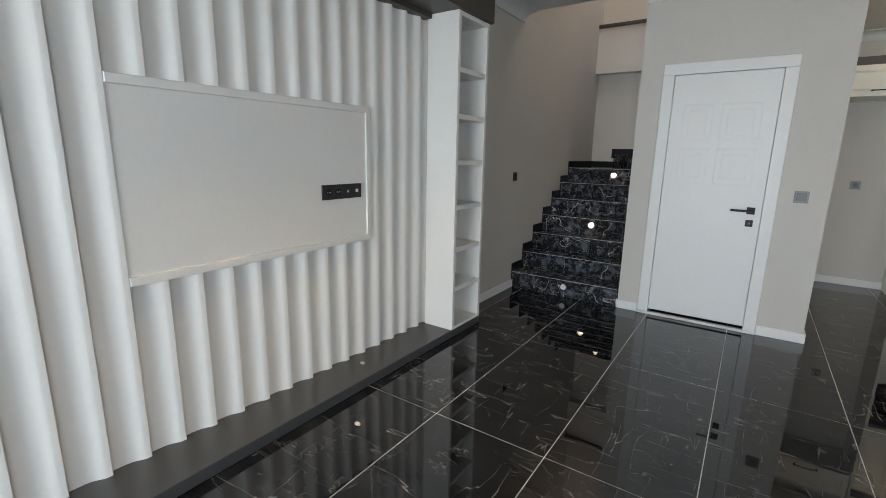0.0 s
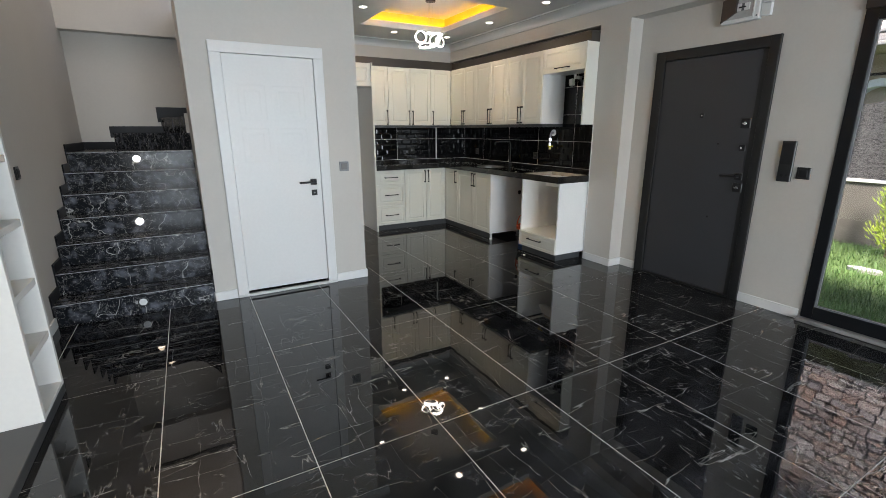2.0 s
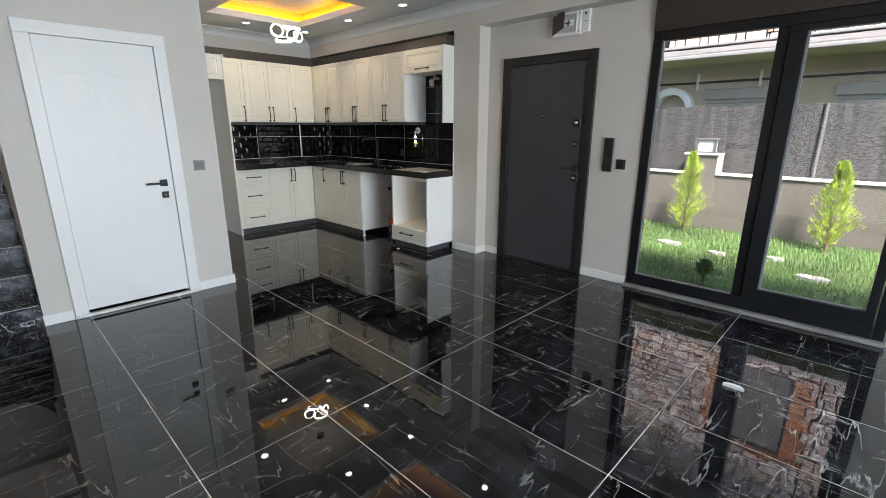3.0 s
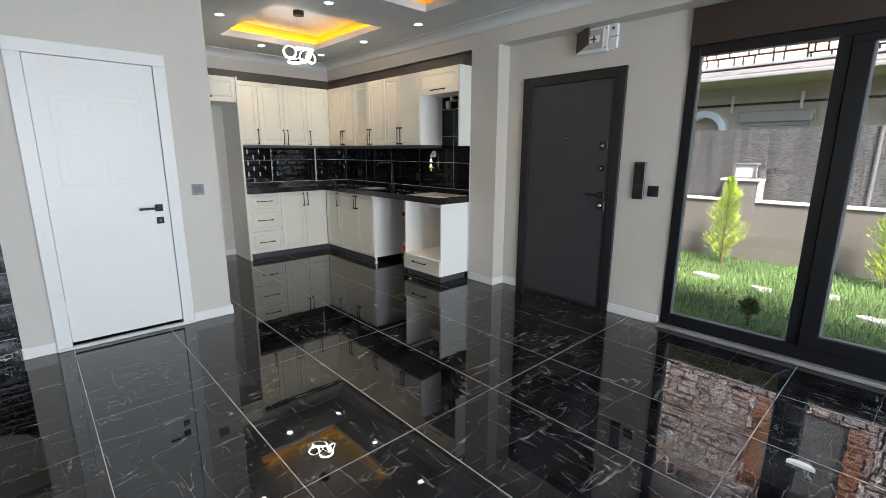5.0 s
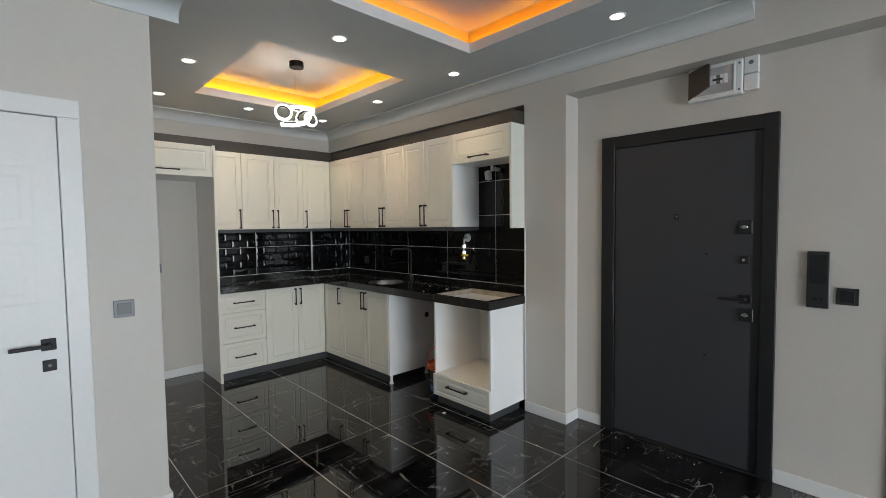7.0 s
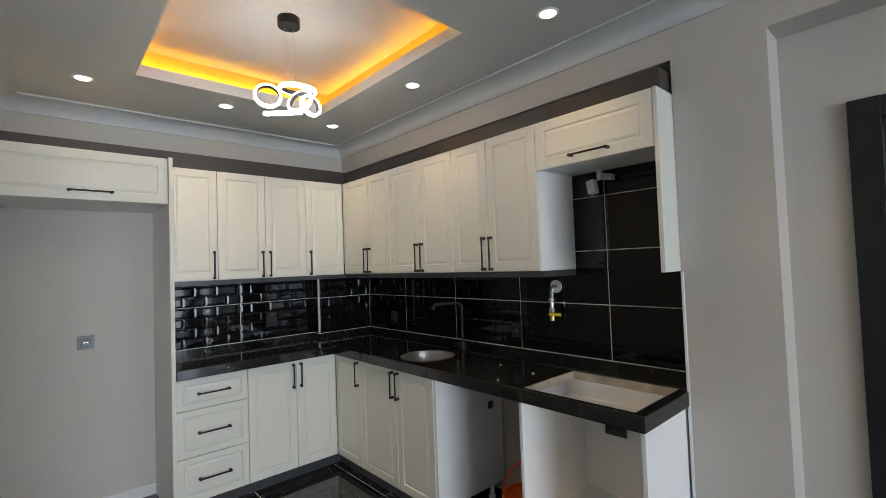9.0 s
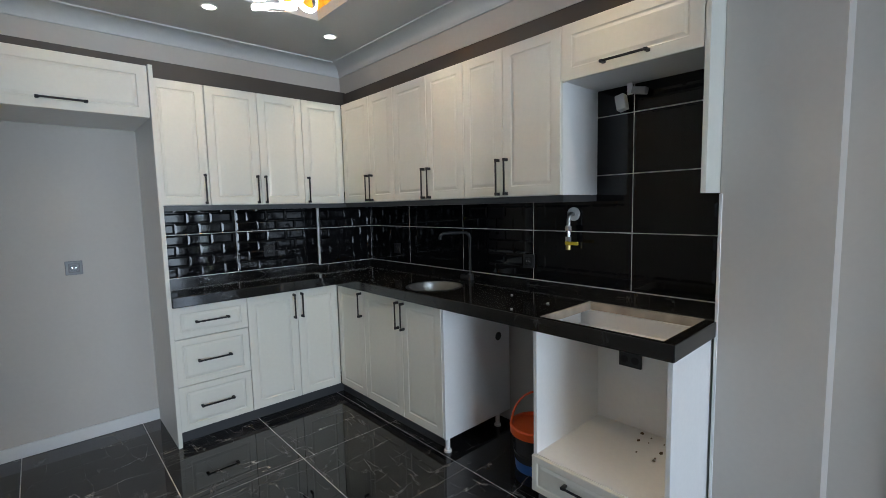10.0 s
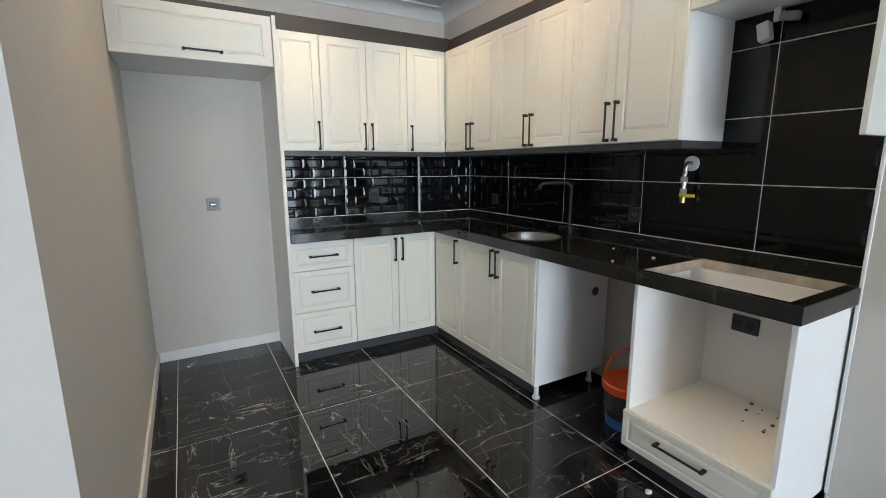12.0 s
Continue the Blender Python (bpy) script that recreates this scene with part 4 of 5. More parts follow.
part("upstand", bm_box(XK - 0.020, XK - 0.001, 4.800, 7.60, CT, 0.948), M_COUNT, wt)
part("upstand", bm_box(1.412, 2.585, YF - 0.020, YF - 0.001, CT, 0.948), M_COUNT, wt)
part("upstand", bm_box(2.568, 2.586, 7.59, YF - 0.020, CT, 0.948), M_COUNT, wt)
part("upstand", bm_box(2.586, XK - 0.020, 7.588, 7.606, CT, 0.948), M_COUNT, wt)
for a in ((HOB[0], HOB[1], HOB[2], HOB[2] + 0.003), (HOB[0], HOB[1], HOB[3] - 0.003, HOB[3]), (HOB[0], HOB[0] + 0.003, HOB[2] + 0.003, HOB[3] - 0.003), (HOB[1] - 0.003, HOB[1], HOB[2] + 0.003, HOB[3] - 0.003)):
    part("cut_edge", bm_box(*a, CT - 0.036, CT - 0.0005), M_RAW, wt, "raw beige cut edge of the hob hole")
for a in ((HOB[0], HOB[1] + 0.014, HOB[3], HOB[3] + 0.012), (HOB[1], HOB[1] + 0.014, HOB[2], HOB[3])):
    part("cut_rim", bm_box(*a, CT - 0.001, CT + 0.0012), M_RAW, wt, "rough chipped rim of the hob hole")
# white lining rails seen through the hob hole
t = thing("hob_support", "white inner rails below the hob cut-out", "rail", (2.87, 5.1, 0.745))
part("rail", bm_box(2.868, 2.881, OY0 + 0.018, OY1 - 0.018, 0.745, 0.873), M_CARC, t)
part("ledge", bm_box(2.838, 2.868, OY0 + 0.018, OY1 - 0.018, 0.745, 0.800), M_CARC, t)

# sink and tap
t = thing("sink", "round stainless steel sink set in the black worktop", "sink", (SX, SY, CT - 0.15))
bm = bmesh.new()
lathe(bm, [(SR + 0.018, 0.002), (SR + 0.010, 0.005), (SR - 0.004, 0.003), (SR - 0.012, -0.02), (SR - 0.02, -0.13), (SR - 0.06, -0.155), (0.04, -0.16), (0.001, -0.16)], (SX, SY, CT), 48)
part("bowl", bm, M_STEEL, t, smooth=True)
bm = bmesh.new()
rod(bm, (SX, SY, CT - 0.16), (SX, SY, CT - 0.155), 0.035, 24)
part("drain", bm, M_CHROME, t, smooth=True)
t = thing("kitchen_tap", "matt black swan-neck tap behind the sink", "tap", (2.985, 6.285, CT))
bm = bmesh.new()
rod(bm, (2.985, 6.285, CT), (2.985, 6.285, CT + 0.04), 0.026, 20, 0.022)
part("base", bm, M_BLACK, t, smooth=True)
bm = bmesh.new()
arc = [(2.985, 6.285, CT + 0.03), (2.985, 6.285, 1.19), (2.980, 6.287, 1.212), (2.962, 6.295, 1.226), (2.94, 6.303, 1.229), (2.86, 6.335, 1.229), (2.81, 6.355, 1.227), (2.795, 6.361, 1.215), (2.790, 6.363, 1.19)]
tube(bm, arc, 0.011, 12)
part("spout", bm, M_BLACK, t, smooth=True)
bm = bmesh.new()
box(bm, 2.962, 3.008, 6.275, 6.365, CT + 0.002, CT + 0.032, 0.006)
part("lever", bm, M_BLACK, t, smooth=True)

# ---- gas valve, hood cable, bucket ----
t = thing("gas_valve", "brass gas valve with yellow lever on the tiled wall", "valve", (3.06, 5.56, 1.17))
m = facing((3.066, 5.556, 1.345), (-1, 0))
part("escutcheon", frod(m, 0, 0, 0, 0.012, 0.037, 24), M_PLAST, t)
bm = bmesh.new()
tube(bm, [(3.066, 5.556, 1.345), (3.03, 5.556, 1.345), (3.018, 5.557, 1.335), (3.015, 5.558, 1.31), (3.015, 5.560, 1.27)], 0.012, 12)
part("pipe", bm, M_STEEL, t, smooth=True)
bm = bmesh.new()
rod(bm, (3.015, 5.56, 1.255), (3.015, 5.56, 1.28), 0.019, 6)
rod(bm, (3.015, 5.56, 1.22), (3.015, 5.56, 1.256), 0.013, 12)
rod(bm, (3.015, 5.56, 1.185), (3.015, 5.56, 1.222), 0.018, 6)
part("valve_body", bm, M_CHROME, t)
bm = bmesh.new()
rod(bm, (3.015, 5.56, 1.15), (3.015, 5.56, 1.186), 0.014, 12)
part("outlet", bm, M_BRASS, t, smooth=True)
part("lever", bm_box(2.986, 2.996, 5.485, 5.566, 1.180, 1.198, bevel=0.003), M_YELLOW, t, "yellow lever")
t = thing("hood_connector", "white plastic power connector hanging under the hood cabinet", "connector", (3.03, 5.25, 1.86))
bm = bm_box(-0.022, 0.022, -0.024, 0.024, -0.040, 0.036, bevel=0.006, seg=2)
bmesh.ops.transform(bm, matrix=Matrix.Translation((3.028, 5.275, 1.888)) @ pose(0, 0, 0, -14, 8, 0), verts=bm.verts)
part("block", bm, M_PLAST, t)
bm = bm_box(-0.020, 0.020, -0.034, 0.034, -0.016, 0.016, bevel=0.004)
bmesh.ops.transform(bm, matrix=Matrix.Translation((3.045, 5.195, 1.932)) @ pose(0, 0, 0, 12, 0, 0), verts=bm.verts)
part("bracket", bm, M_RECESS, t)
part("cable", bm_box(3.03, 3.04, 5.225, 5.25, 1.92, 1.974), M_PLAST, t)

t = thing("bucket", "used paint bucket with orange lid and handle, under the worktop", "bucket", (2.755, 5.590, 0))
bc = (2.755, 5.590, 0.001)
bm = bmesh.new()
lathe(bm, [(0.001, 0), (0.108, 0), (0.113, 0.055)], bc)
part("base", bm, M_BLUE, t, "blue base band", smooth=True)
bm = bmesh.new()
lathe(bm, [(0.113, 0.055), (0.124, 0.195)], bc)
part("body", bm, M_SMOKE, t, "smoky grey printed body", smooth=True)
bm = bmesh.new()
lathe(bm, [(0.1145, 0.088), (0.1175, 0.089), (0.1185, 0.100), (0.1155, 0.101)], bc)
part("band", bm, M_BLACKP, t, smooth=True)
bm = bmesh.new()
lathe(bm, [(0.124, 0.195), (0.136, 0.197), (0.138, 0.235), (0.132, 0.242), (0.120, 0.242), (0.117, 0.225), (0.001, 0.222)], bc)
part("lid", bm, M_ORANGE, t, "orange lid", smooth=True)
bm = bmesh.new()
tube(bm, [(bc[0] - 0.132 * math.cos(a) * 0.745, bc[1] + 0.132 * math.cos(a) * 0.667, 0.225 + 0.19 * math.sin(a)) for a in (k * math.pi / 14 for k in range(15))], 0.006, 8)
part("handle", bm, M_ORANGE, t, smooth=True)

# wall sockets on the tiles
wall_socket((2.20, YF - 0.014, 1.088), (0, -1), "black wall socket on the glazed tiles", M_BLACKP, M_BLACK)
wall_socket((3.068, 7.20, 1.067), (-1, 0), "black wall socket on the glazed tiles", M_BLACKP, M_BLACK)
wall_socket((3.068, 5.862, 1.061), (-1, 0), "black wall socket on the glazed tiles", M_BLACKP, M_BLACK)

# debris on floor, plinth and worktop
def crumb(at, r, label, flat=0.5, material=None):
    bm = bmesh.new()
    bmesh.ops.create_icosphere(bm, subdivisions=2, radius=r, matrix=Matrix.Translation((at[0], at[1], at[2] + r * flat * 0.8)) @ Matrix.Diagonal((1.3, 0.9, flat, 1)))
    for v in bm.verts:
        v.co += Vector((rnd.uniform(-1, 1), rnd.uniform(-1, 1), rnd.uniform(-0.3, 0.3))) * r * 0.25
    solid("plaster_crumb", bm, material or M_RUBBLE, label, "debris", group="loose crumbs")


crumb((2.397, 5.203, 0), 0.013, "pale plaster crumb on the black marble floor")
crumb((2.717, 5.488, CT), 0.008, "pale plaster crumb on the black worktop")
crumb((2.50, 5.541, CT), 0.007, "pale plaster crumb on the black worktop")
crumb((2.76, 5.75, CT), 0.006, "pale plaster crumb on the black worktop")
crumb((-1.70, 3.13, PZ), 0.013, "small stone crumb on the dark plinth")
crumb((-1.341, 2.726, 0), 0.013, "pale plaster crumb on the black marble floor")

for k in range(9):
    crumb((2.93 + rnd.uniform(-0.10, 0.07), 3.34 + 0.85 * rnd.random() ** 1.6, 0), rnd.uniform(0.002, 0.0045), "pale plaster crumb by the entrance threshold", 0.35)

# offcut lying on the floor
bm = bmesh.new()
prism(bm, [(1.785 + 0.030 * math.sin(a), 1.66 + 0.052 * math.cos(a)) for a in (k * math.pi / 10 for k in range(11))], 0.001, 0.016)
solid("tile_offcut", bm, M_PLAST, "small white half-round offcut lying on the floor", "debris")


# ---- ceiling lights ----
def downlight(x, y, watts):
    t = thing("downlight", "small round recessed ceiling spotlight, lit", "ceiling light", (x, y, CZ), "recessed spotlights")
    bm = bmesh.new()
    lathe(bm, [(0.034, 0.004), (0.036, -0.004), (0.046, -0.005), (0.049, 0.0), (0.049, 0.004)], (x, y, CZ), 28)
    part("trim_ring", bm, M_WHITE, t, smooth=True)
    bm = bmesh.new()
    rod(bm, (x, y, CZ - 0.0025), (x, y, CZ + 0.003), 0.035, 24)
    part("lens", bm, M_SPOT, t)
    lamp = new("downlight_lamp", bpy.data.lights.new("downlight_lamp", "AREA"))
    lamp.data.shape, lamp.data.size, lamp.data.energy, lamp.data.color = "DISK", 0.06, watts, (1.0, 0.76, 0.42)
    lamp.data.spread = radians(92)
    lamp.matrix_world = pose(x, y, CZ - 0.008)


SPOT_W = 0.38
for x, y in ((1.524, 5.17), (2.49, 5.15), (2.50, 3.89), (2.50, 6.14), (1.72, 7.15), (0.955, 6.17), (2.49, 7.13), (0.98, 7.15), ):
    downlight(x, y, SPOT_W)
# assumed spotlight out of view, stronger, added to warm the fluted wall
for x, y in ((-1.45, 2.6),):
    downlight(x, y, 2.2)

# pendant of interlocked LED rings
px, py = 1.76, 6.22
t = thing("ring_pendant", "pendant of interlocked white LED rings under a black canopy", "pendant lamp", (px, py, 2.30))
bm = bmesh.new()
rod(bm, (px, py, CZ + 0.150), (px, py, CZ + 0.195), 0.055, 28)
part("canopy", bm, M_BLACK, t, smooth=True)


def led_ring(across, up, r, tilt, turn, w=0.022):
    """A ring set off sideways and upwards from the pendant's middle: lit band outside, dark shell inside."""
    c = Vector((px + 0.745 * across, py - 0.667 * across, 2.375 + up))
    m = Matrix.Translation(c) @ pose(0, 0, 0, tilt, 0, turn)
    for nm, prof, material in (("led_band", [(r, -w / 2), (r + 0.008, -w / 2), (r + 0.012, -w / 4), (r + 0.012, w / 4), (r + 0.008, w / 2), (r, w / 2), (r, -w / 2)], M_LED), ("ring_shell", [(r - 0.004, -w / 2), (r - 0.0005, -w / 2), (r - 0.0005, w / 2), (r - 0.004, w / 2), (r - 0.004, -w / 2)], M_BLACK)):
        bm = bmesh.new()
        lathe(bm, prof, (0, 0, 0), 48)
        bmesh.ops.transform(bm, matrix=m, verts=bm.verts)
        part(nm, bm, material, t, smooth=True)


led_ring(-0.116, 0.020, 0.056, 78, -18)
led_ring(0.038, 0.046, 0.082, 8, 10)
led_ring(0.048, -0.016, 0.058, 66, -60)
led_ring(0.102, -0.040, 0.046, 80, 10)
led_ring(-0.040, -0.072, 0.084, 20, -42)
for dx, dy, z in ((-0.03, 0.0, 2.45), (0.03, 0.0, 2.43), (0.0, 0.03, 2.30)):
    bm = bmesh.new()
    rod(bm, (px + dx, py + dy, z), (px + dx * 0.8, py + dy * 0.8, CZ + 0.155), 0.0005, 6)
    part("wire", bm, M_STEEL, t)

# ---- kitchen wall tiles ----
def field(bm, x0, x1, z0, z1, brick, relief=0.0026):
    """One large glazed tile: plain, or pressed into a pattern of bevelled bricks."""
    box(bm, x0, x1, -0.006, 0, z0, z1)
    if not brick:
        return
    rows = 4
    h = (z1 - z0) / rows
    bw = 0.15
    for r in range(rows):
        x = x0 - (bw / 2 if r % 2 else 0)
        while x < x1 - 0.004:
            a, b = max(x, x0) + 0.001, min(x + bw, x1) - 0.001
            if b - a > 0.02:
                za, zb = z0 + r * h + 0.001, z0 + (r + 1) * h - 0.001
                e = 0.013
                j = [rnd.uniform(-0.11, 0.11) * relief for _ in range(4)]
                o = [bm.verts.new(p) for p in ((a, -0.0062, za), (b, -0.0062, za), (b, -0.0062, zb), (a, -0.0062, zb))]
                i = [bm.verts.new(p) for p in ((a + e, -0.0062 - relief + j[0], za + e), (b - e, -0.0062 - relief + j[1], za + e), (b - e, -0.0062 - relief + j[2], zb - e), (a + e, -0.0062 - relief + j[3], zb - e))]
                bm.faces.new(i)
                for k in range(4):
                    bm.faces.new((o[k], o[(k + 1) % 4], i[(k + 1) % 4], i[k]))
            x += bw


def tile_wall(name, label, m, xs, zs, brick, relief=0.0026):
    g = tagged(new(name, mesh_of(name, fbox(m, xs[0], xs[-1], 0.001, 0.0098, zs[0] - 0.003, zs[-1]), M_TGROUT)), label, "tiles", kind="structure")
    for a, b in zip(xs, xs[1:]):
        for c, d in zip(zs, zs[1:]):
            bm = bmesh.new()
            field(bm, a + 0.0024, b - 0.0024, c + 0.0024, d - 0.0024, brick, relief)
            bmesh.ops.transform(bm, matrix=m @ Matrix.Translation((0, -0.0045, 0)), verts=bm.verts)
            part("tile", bm, M_TILE, g)
    return g


ZT = [0.950, 1.248, 1.545, 1.842, 2.139]
m = run_side(7.604, XK - 0.0005)
tile_wall("wall_tiles_side", "large black glazed wall tiles with white joints", m, [0.002] + [7.604 - y for y in (7.04, 6.436, 5.836, 5.234, 4.800)], ZT, True, 0.0007)
m = run_back(1.412, YF - 0.0005)
tile_wall("wall_tiles_back", "black glazed brick-relief tiles with white joints", m, [0.0, 0.55, 1.158], ZT[:3], True)
bm = bm_box(2.572, XK - 0.001, 7.606, YF - 0.001, -0.04, 2.30)
solid("wall_chase", bm, M_WALL, "boxed-out pipe chase in the kitchen corner", "wall", "structure")
m = run_back(2.574, 7.6055)
tile_wall("wall_tiles_chase", "black glazed brick-relief tiles on the boxed corner", m, [0.0, 0.498], ZT[:3], True)
m = run_side(YF - 0.002, 2.5715)
tile_wall("wall_tiles_return", "narrow black tiles on the side of the chase", m, [0.0, 0.108], ZT[:3], False)
bm = bm_box(2.556, 2.566, 7.588, 7.598, 0.95, 1.41)
solid("trim_tile_edge", bm, M_PLAST, "white corner bead on the tiled chase", "trim", "structure")

bm = bm_box(XB - 0.004, XB + 0.008, 4.786, 4.7985, 0.085, 1.43, bevel=0.002)
solid("trim_pillar_edge", bm, M_PLAST, "white plaster bead at the pillar edge by the tiles", "trim", "structure")

# ---- garden and neighbouring house ----
M_GRASS = mat("grass_blade", (0.105, 0.19, 0.062), 0.6, vary=0.5, scale=3)
M_SOIL = mat("lawn_ground", (0.07, 0.12, 0.03), 0.9, vary=0.35, scale=5, bump=0.6, bump_scale=30)
M_RENDER = mat("beige_render", (0.122, 0.113, 0.102), 0.85, vary=0.10, scale=4, bump=0.2)
M_COPING = mat("white_coping", (0.60, 0.60, 0.595), 0.5, vary=0.06)
M_HOUSE = mat("taupe_render", (0.36, 0.31, 0.26), 0.85, vary=0.06, bump=0.2)
M_ROOF = mat("grey_shingle", (0.14, 0.14, 0.145), 0.7, vary=0.2, scale=10)
M_STONEJ = mat("stone_joint", (0.016, 0.015, 0.015), 0.9, vary=0.2)
M_DARKW = mat("dark_window", (0.03, 0.035, 0.04), 0.15)
M_SHUTT = mat("grey_shutter", (0.24, 0.24, 0.24), 0.5, vary=0.05)
M_ARCH = mat("pale_arch", (0.55, 0.60, 0.66), 0.6, vary=0.05)
M_LEAF = mat("golden_conifer_leaf", (0.32, 0.43, 0.055), 0.6, vary=0.4, scale=20)
M_LEAFD = mat("dark_shrub_leaf", (0.08, 0.15, 0.03), 0.6, vary=0.3, scale=20)
M_STEPS = mat("pale_stepping_stone", (0.42, 0.42, 0.41), 0.8, vary=0.15, scale=12)
M_BARK = mat("bark", (0.12, 0.08, 0.05), 0.9, vary=0.2, scale=20, bump=0.5)


def stone_mat(name, tones, rough=0.8):
    m = mat(name, (0.4, 0.3, 0.28), rough, bump=0.5, bump_scale=25)
    nt = m.node_tree
    b = nt.nodes["Principled BSDF"]
    geo = nt.nodes.new("ShaderNodeNewGeometry")
    r = ramp(nt, geo.outputs["Random Per Island"], [(i / (len(tones) - 1), c) for i, c in enumerate(tones)])
    small = nt.nodes.new("ShaderNodeTexNoise")
    small.inputs["Scale"].default_value, small.inputs["Detail"].default_value = 14, 5
    mx = nt.nodes.new("ShaderNodeMix")
    mx.data_type, mx.blend_type = "RGBA", "MULTIPLY"
    mx.inputs[0].default_value = 1.0
    k = ramp(nt, small.outputs["Fac"], [(0.3, (0.75, 0.75, 0.75)), (0.7, (1, 1, 1))])
    nt.links.new(r, mx.inputs[6]), nt.links.new(k, mx.inputs[7])
    nt.links.new(mx.outputs[2], b.inputs["Base Color"])
    return m


M_STONE = stone_mat("facade_stone", [(0.36, 0.28, 0.26), (0.80, 0.72, 0.70), (0.60, 0.42, 0.36), (0.84, 0.79, 0.80), (0.46, 0.42, 0.44), (0.70, 0.50, 0.42)])
M_QUOIN = stone_mat("orange_brick", [(0.55, 0.22, 0.11), (0.64, 0.31, 0.17), (0.46, 0.19, 0.11), (0.62, 0.40, 0.28)])
# woven brushwood screen
M_SCREEN = mat("brushwood_screen", (0.15, 0.145, 0.14), 0.9, vary=0.25, scale=3, bump=1.0, bump_scale=60)
nt = M_SCREEN.node_tree
tx = nt.nodes.new("ShaderNodeTexNoise")
tx.inputs["Scale"].default_value, tx.inputs["Detail"].default_value = 1.0, 5
tx.inputs["Roughness"].default_value = 0.62
weave = nt.nodes.new("ShaderNodeMapping")
weave.inputs["Scale"].default_value = (24, 24, 52)
nt.links.new(nt.nodes.new("ShaderNodeTexCoord").outputs["Object"], weave.inputs["Vector"])
nt.links.new(weave.outputs["Vector"], tx.inputs["Vector"])
ra = ramp(nt, tx.outputs["Fac"], [(0.34, (0.035, 0.035, 0.037)), (0.68, (0.21, 0.21, 0.215))])
nt.links.new(ra, nt.nodes["Principled BSDF"].inputs["Base Color"])

GZ = -0.10
bm = bm_box(XR + 0.22, 600, -600, 600, GZ - 0.3, GZ)
solid("ground", bm, M_SOIL, "green lawn ground of the garden", "ground", "structure")
bm = bm_box(-600, XR + 0.22, -600, 600, GZ - 0.3, GZ - 0.07)
solid("ground_house", bm, M_SOIL, "ground around the house", "ground", "structure")

# lawn of single blades
rg = random.Random(7)
vs, fs = [], []
for i in range(42000):
    x, y = rg.uniform(3.32, 6.72), rg.uniform(-1.5, 5.2)
    h = rg.uniform(0.03, 0.085) * (1.0 + 0.5 * noise.noise((x * 1.3, y * 1.3, 0)))
    a, l = rg.uniform(0, 6.283), rg.uniform(0, 0.05)
    w = 0.004
    c, s = math.cos(a), math.sin(a)
    k = len(vs)
    vs += [(x - w * c, y - w * s, GZ), (x + w * c, y + w * s, GZ), (x - l * s, y + l * c, GZ + h)]
    fs.append((k, k + 1, k + 2))
me = bpy.data.meshes.new("lawn")
me.from_pydata(vs, [], fs)
me.materials.append(M_GRASS)
tagged(new("lawn", me), "bright green unmown grass of the garden", "grass", kind="stuff")

# garden wall with a raised pier, coping, screen and lamp
GX = 6.70
gw = thing("garden_wall", "low beige rendered garden wall with white coping and raised pier", "wall", (GX + 0.1, 2.5, GZ))
part("wall", bm_box(GX, GX + 0.2, -8, 12, GZ - 0.1, 0.715), M_RENDER, gw)
part("pier", bm_box(GX - 0.012, GX + 0.212, 3.05, 3.47, GZ - 0.1, 1.0), M_RENDER, gw)
part("coping", bm_box(GX - 0.025, GX + 0.225, -8, 3.05, 0.715, 0.742, bevel=0.004), M_COPING, gw)
part("coping", bm_box(GX - 0.025, GX + 0.225, 3.47, 12, 0.715, 0.742, bevel=0.004), M_COPING, gw)
part("coping", bm_box(GX - 0.04, GX + 0.24, 3.02, 3.50, 1.0, 1.03, bevel=0.004), M_COPING, gw)
part("coping", bm_box(GX - 0.02, GX + 0.22, 3.025, 3.05, 0.742, 1.0), M_COPING, gw)
t = thing("garden_lamp", "square garden lamp with white glass on the wall pier", "lamp", (GX + 0.1, 3.23, 1.03))
part("base", bm_box(GX + 0.0, GX + 0.2, 3.10, 3.36, 1.03, 1.05), M_GREY, t)
part("glass", bm_box(GX + 0.02, GX + 0.18, 3.12, 3.34, 1.05, 1.215, bevel=0.004), M_COPING, t)
part("cap", bm_box(GX - 0.005, GX + 0.205, 3.09, 3.37, 1.215, 1.24, bevel=0.004), M_GREY, t)
for y in (3.105, 3.355):
    part("corner_post", bm_box(GX + 0.0, GX + 0.025, y - 0.014, y + 0.014, 1.05, 1.215), M_GREY, t)
sc = thing("screen_fence", "grey woven brushwood privacy screen behind the garden wall", "fence", (GX + 0.3, 2.5, 0.7))
bm = bmesh.new()
N = 260
a = [bm.verts.new((GX + 0.27 + rg.uniform(-0.01, 0.01), -8 + 20 * i / N, 0.55)) for i in range(N + 1)]
b = [bm.verts.new((GX + 0.27 + rg.uniform(-0.012, 0.012), -8 + 20 * i / N, 1.70 + rg.uniform(-0.015, 0.012))) for i in range(N + 1)]
for i in range(N):
    bm.faces.new((a[i], a[i + 1], b[i + 1], b[i]))
g = bmesh.ops.solidify(bm, geom=list(bm.faces), thickness=0.03)
part("screen", bm, M_SCREEN, sc)
for y in (-0.8, 1.95, 4.7):
    bm = bmesh.new()
    rod(bm, (GX + 0.25, y, 0.5), (GX + 0.25, y, 1.70), 0.022, 12)
    part("post", bm, M_GREY, sc)

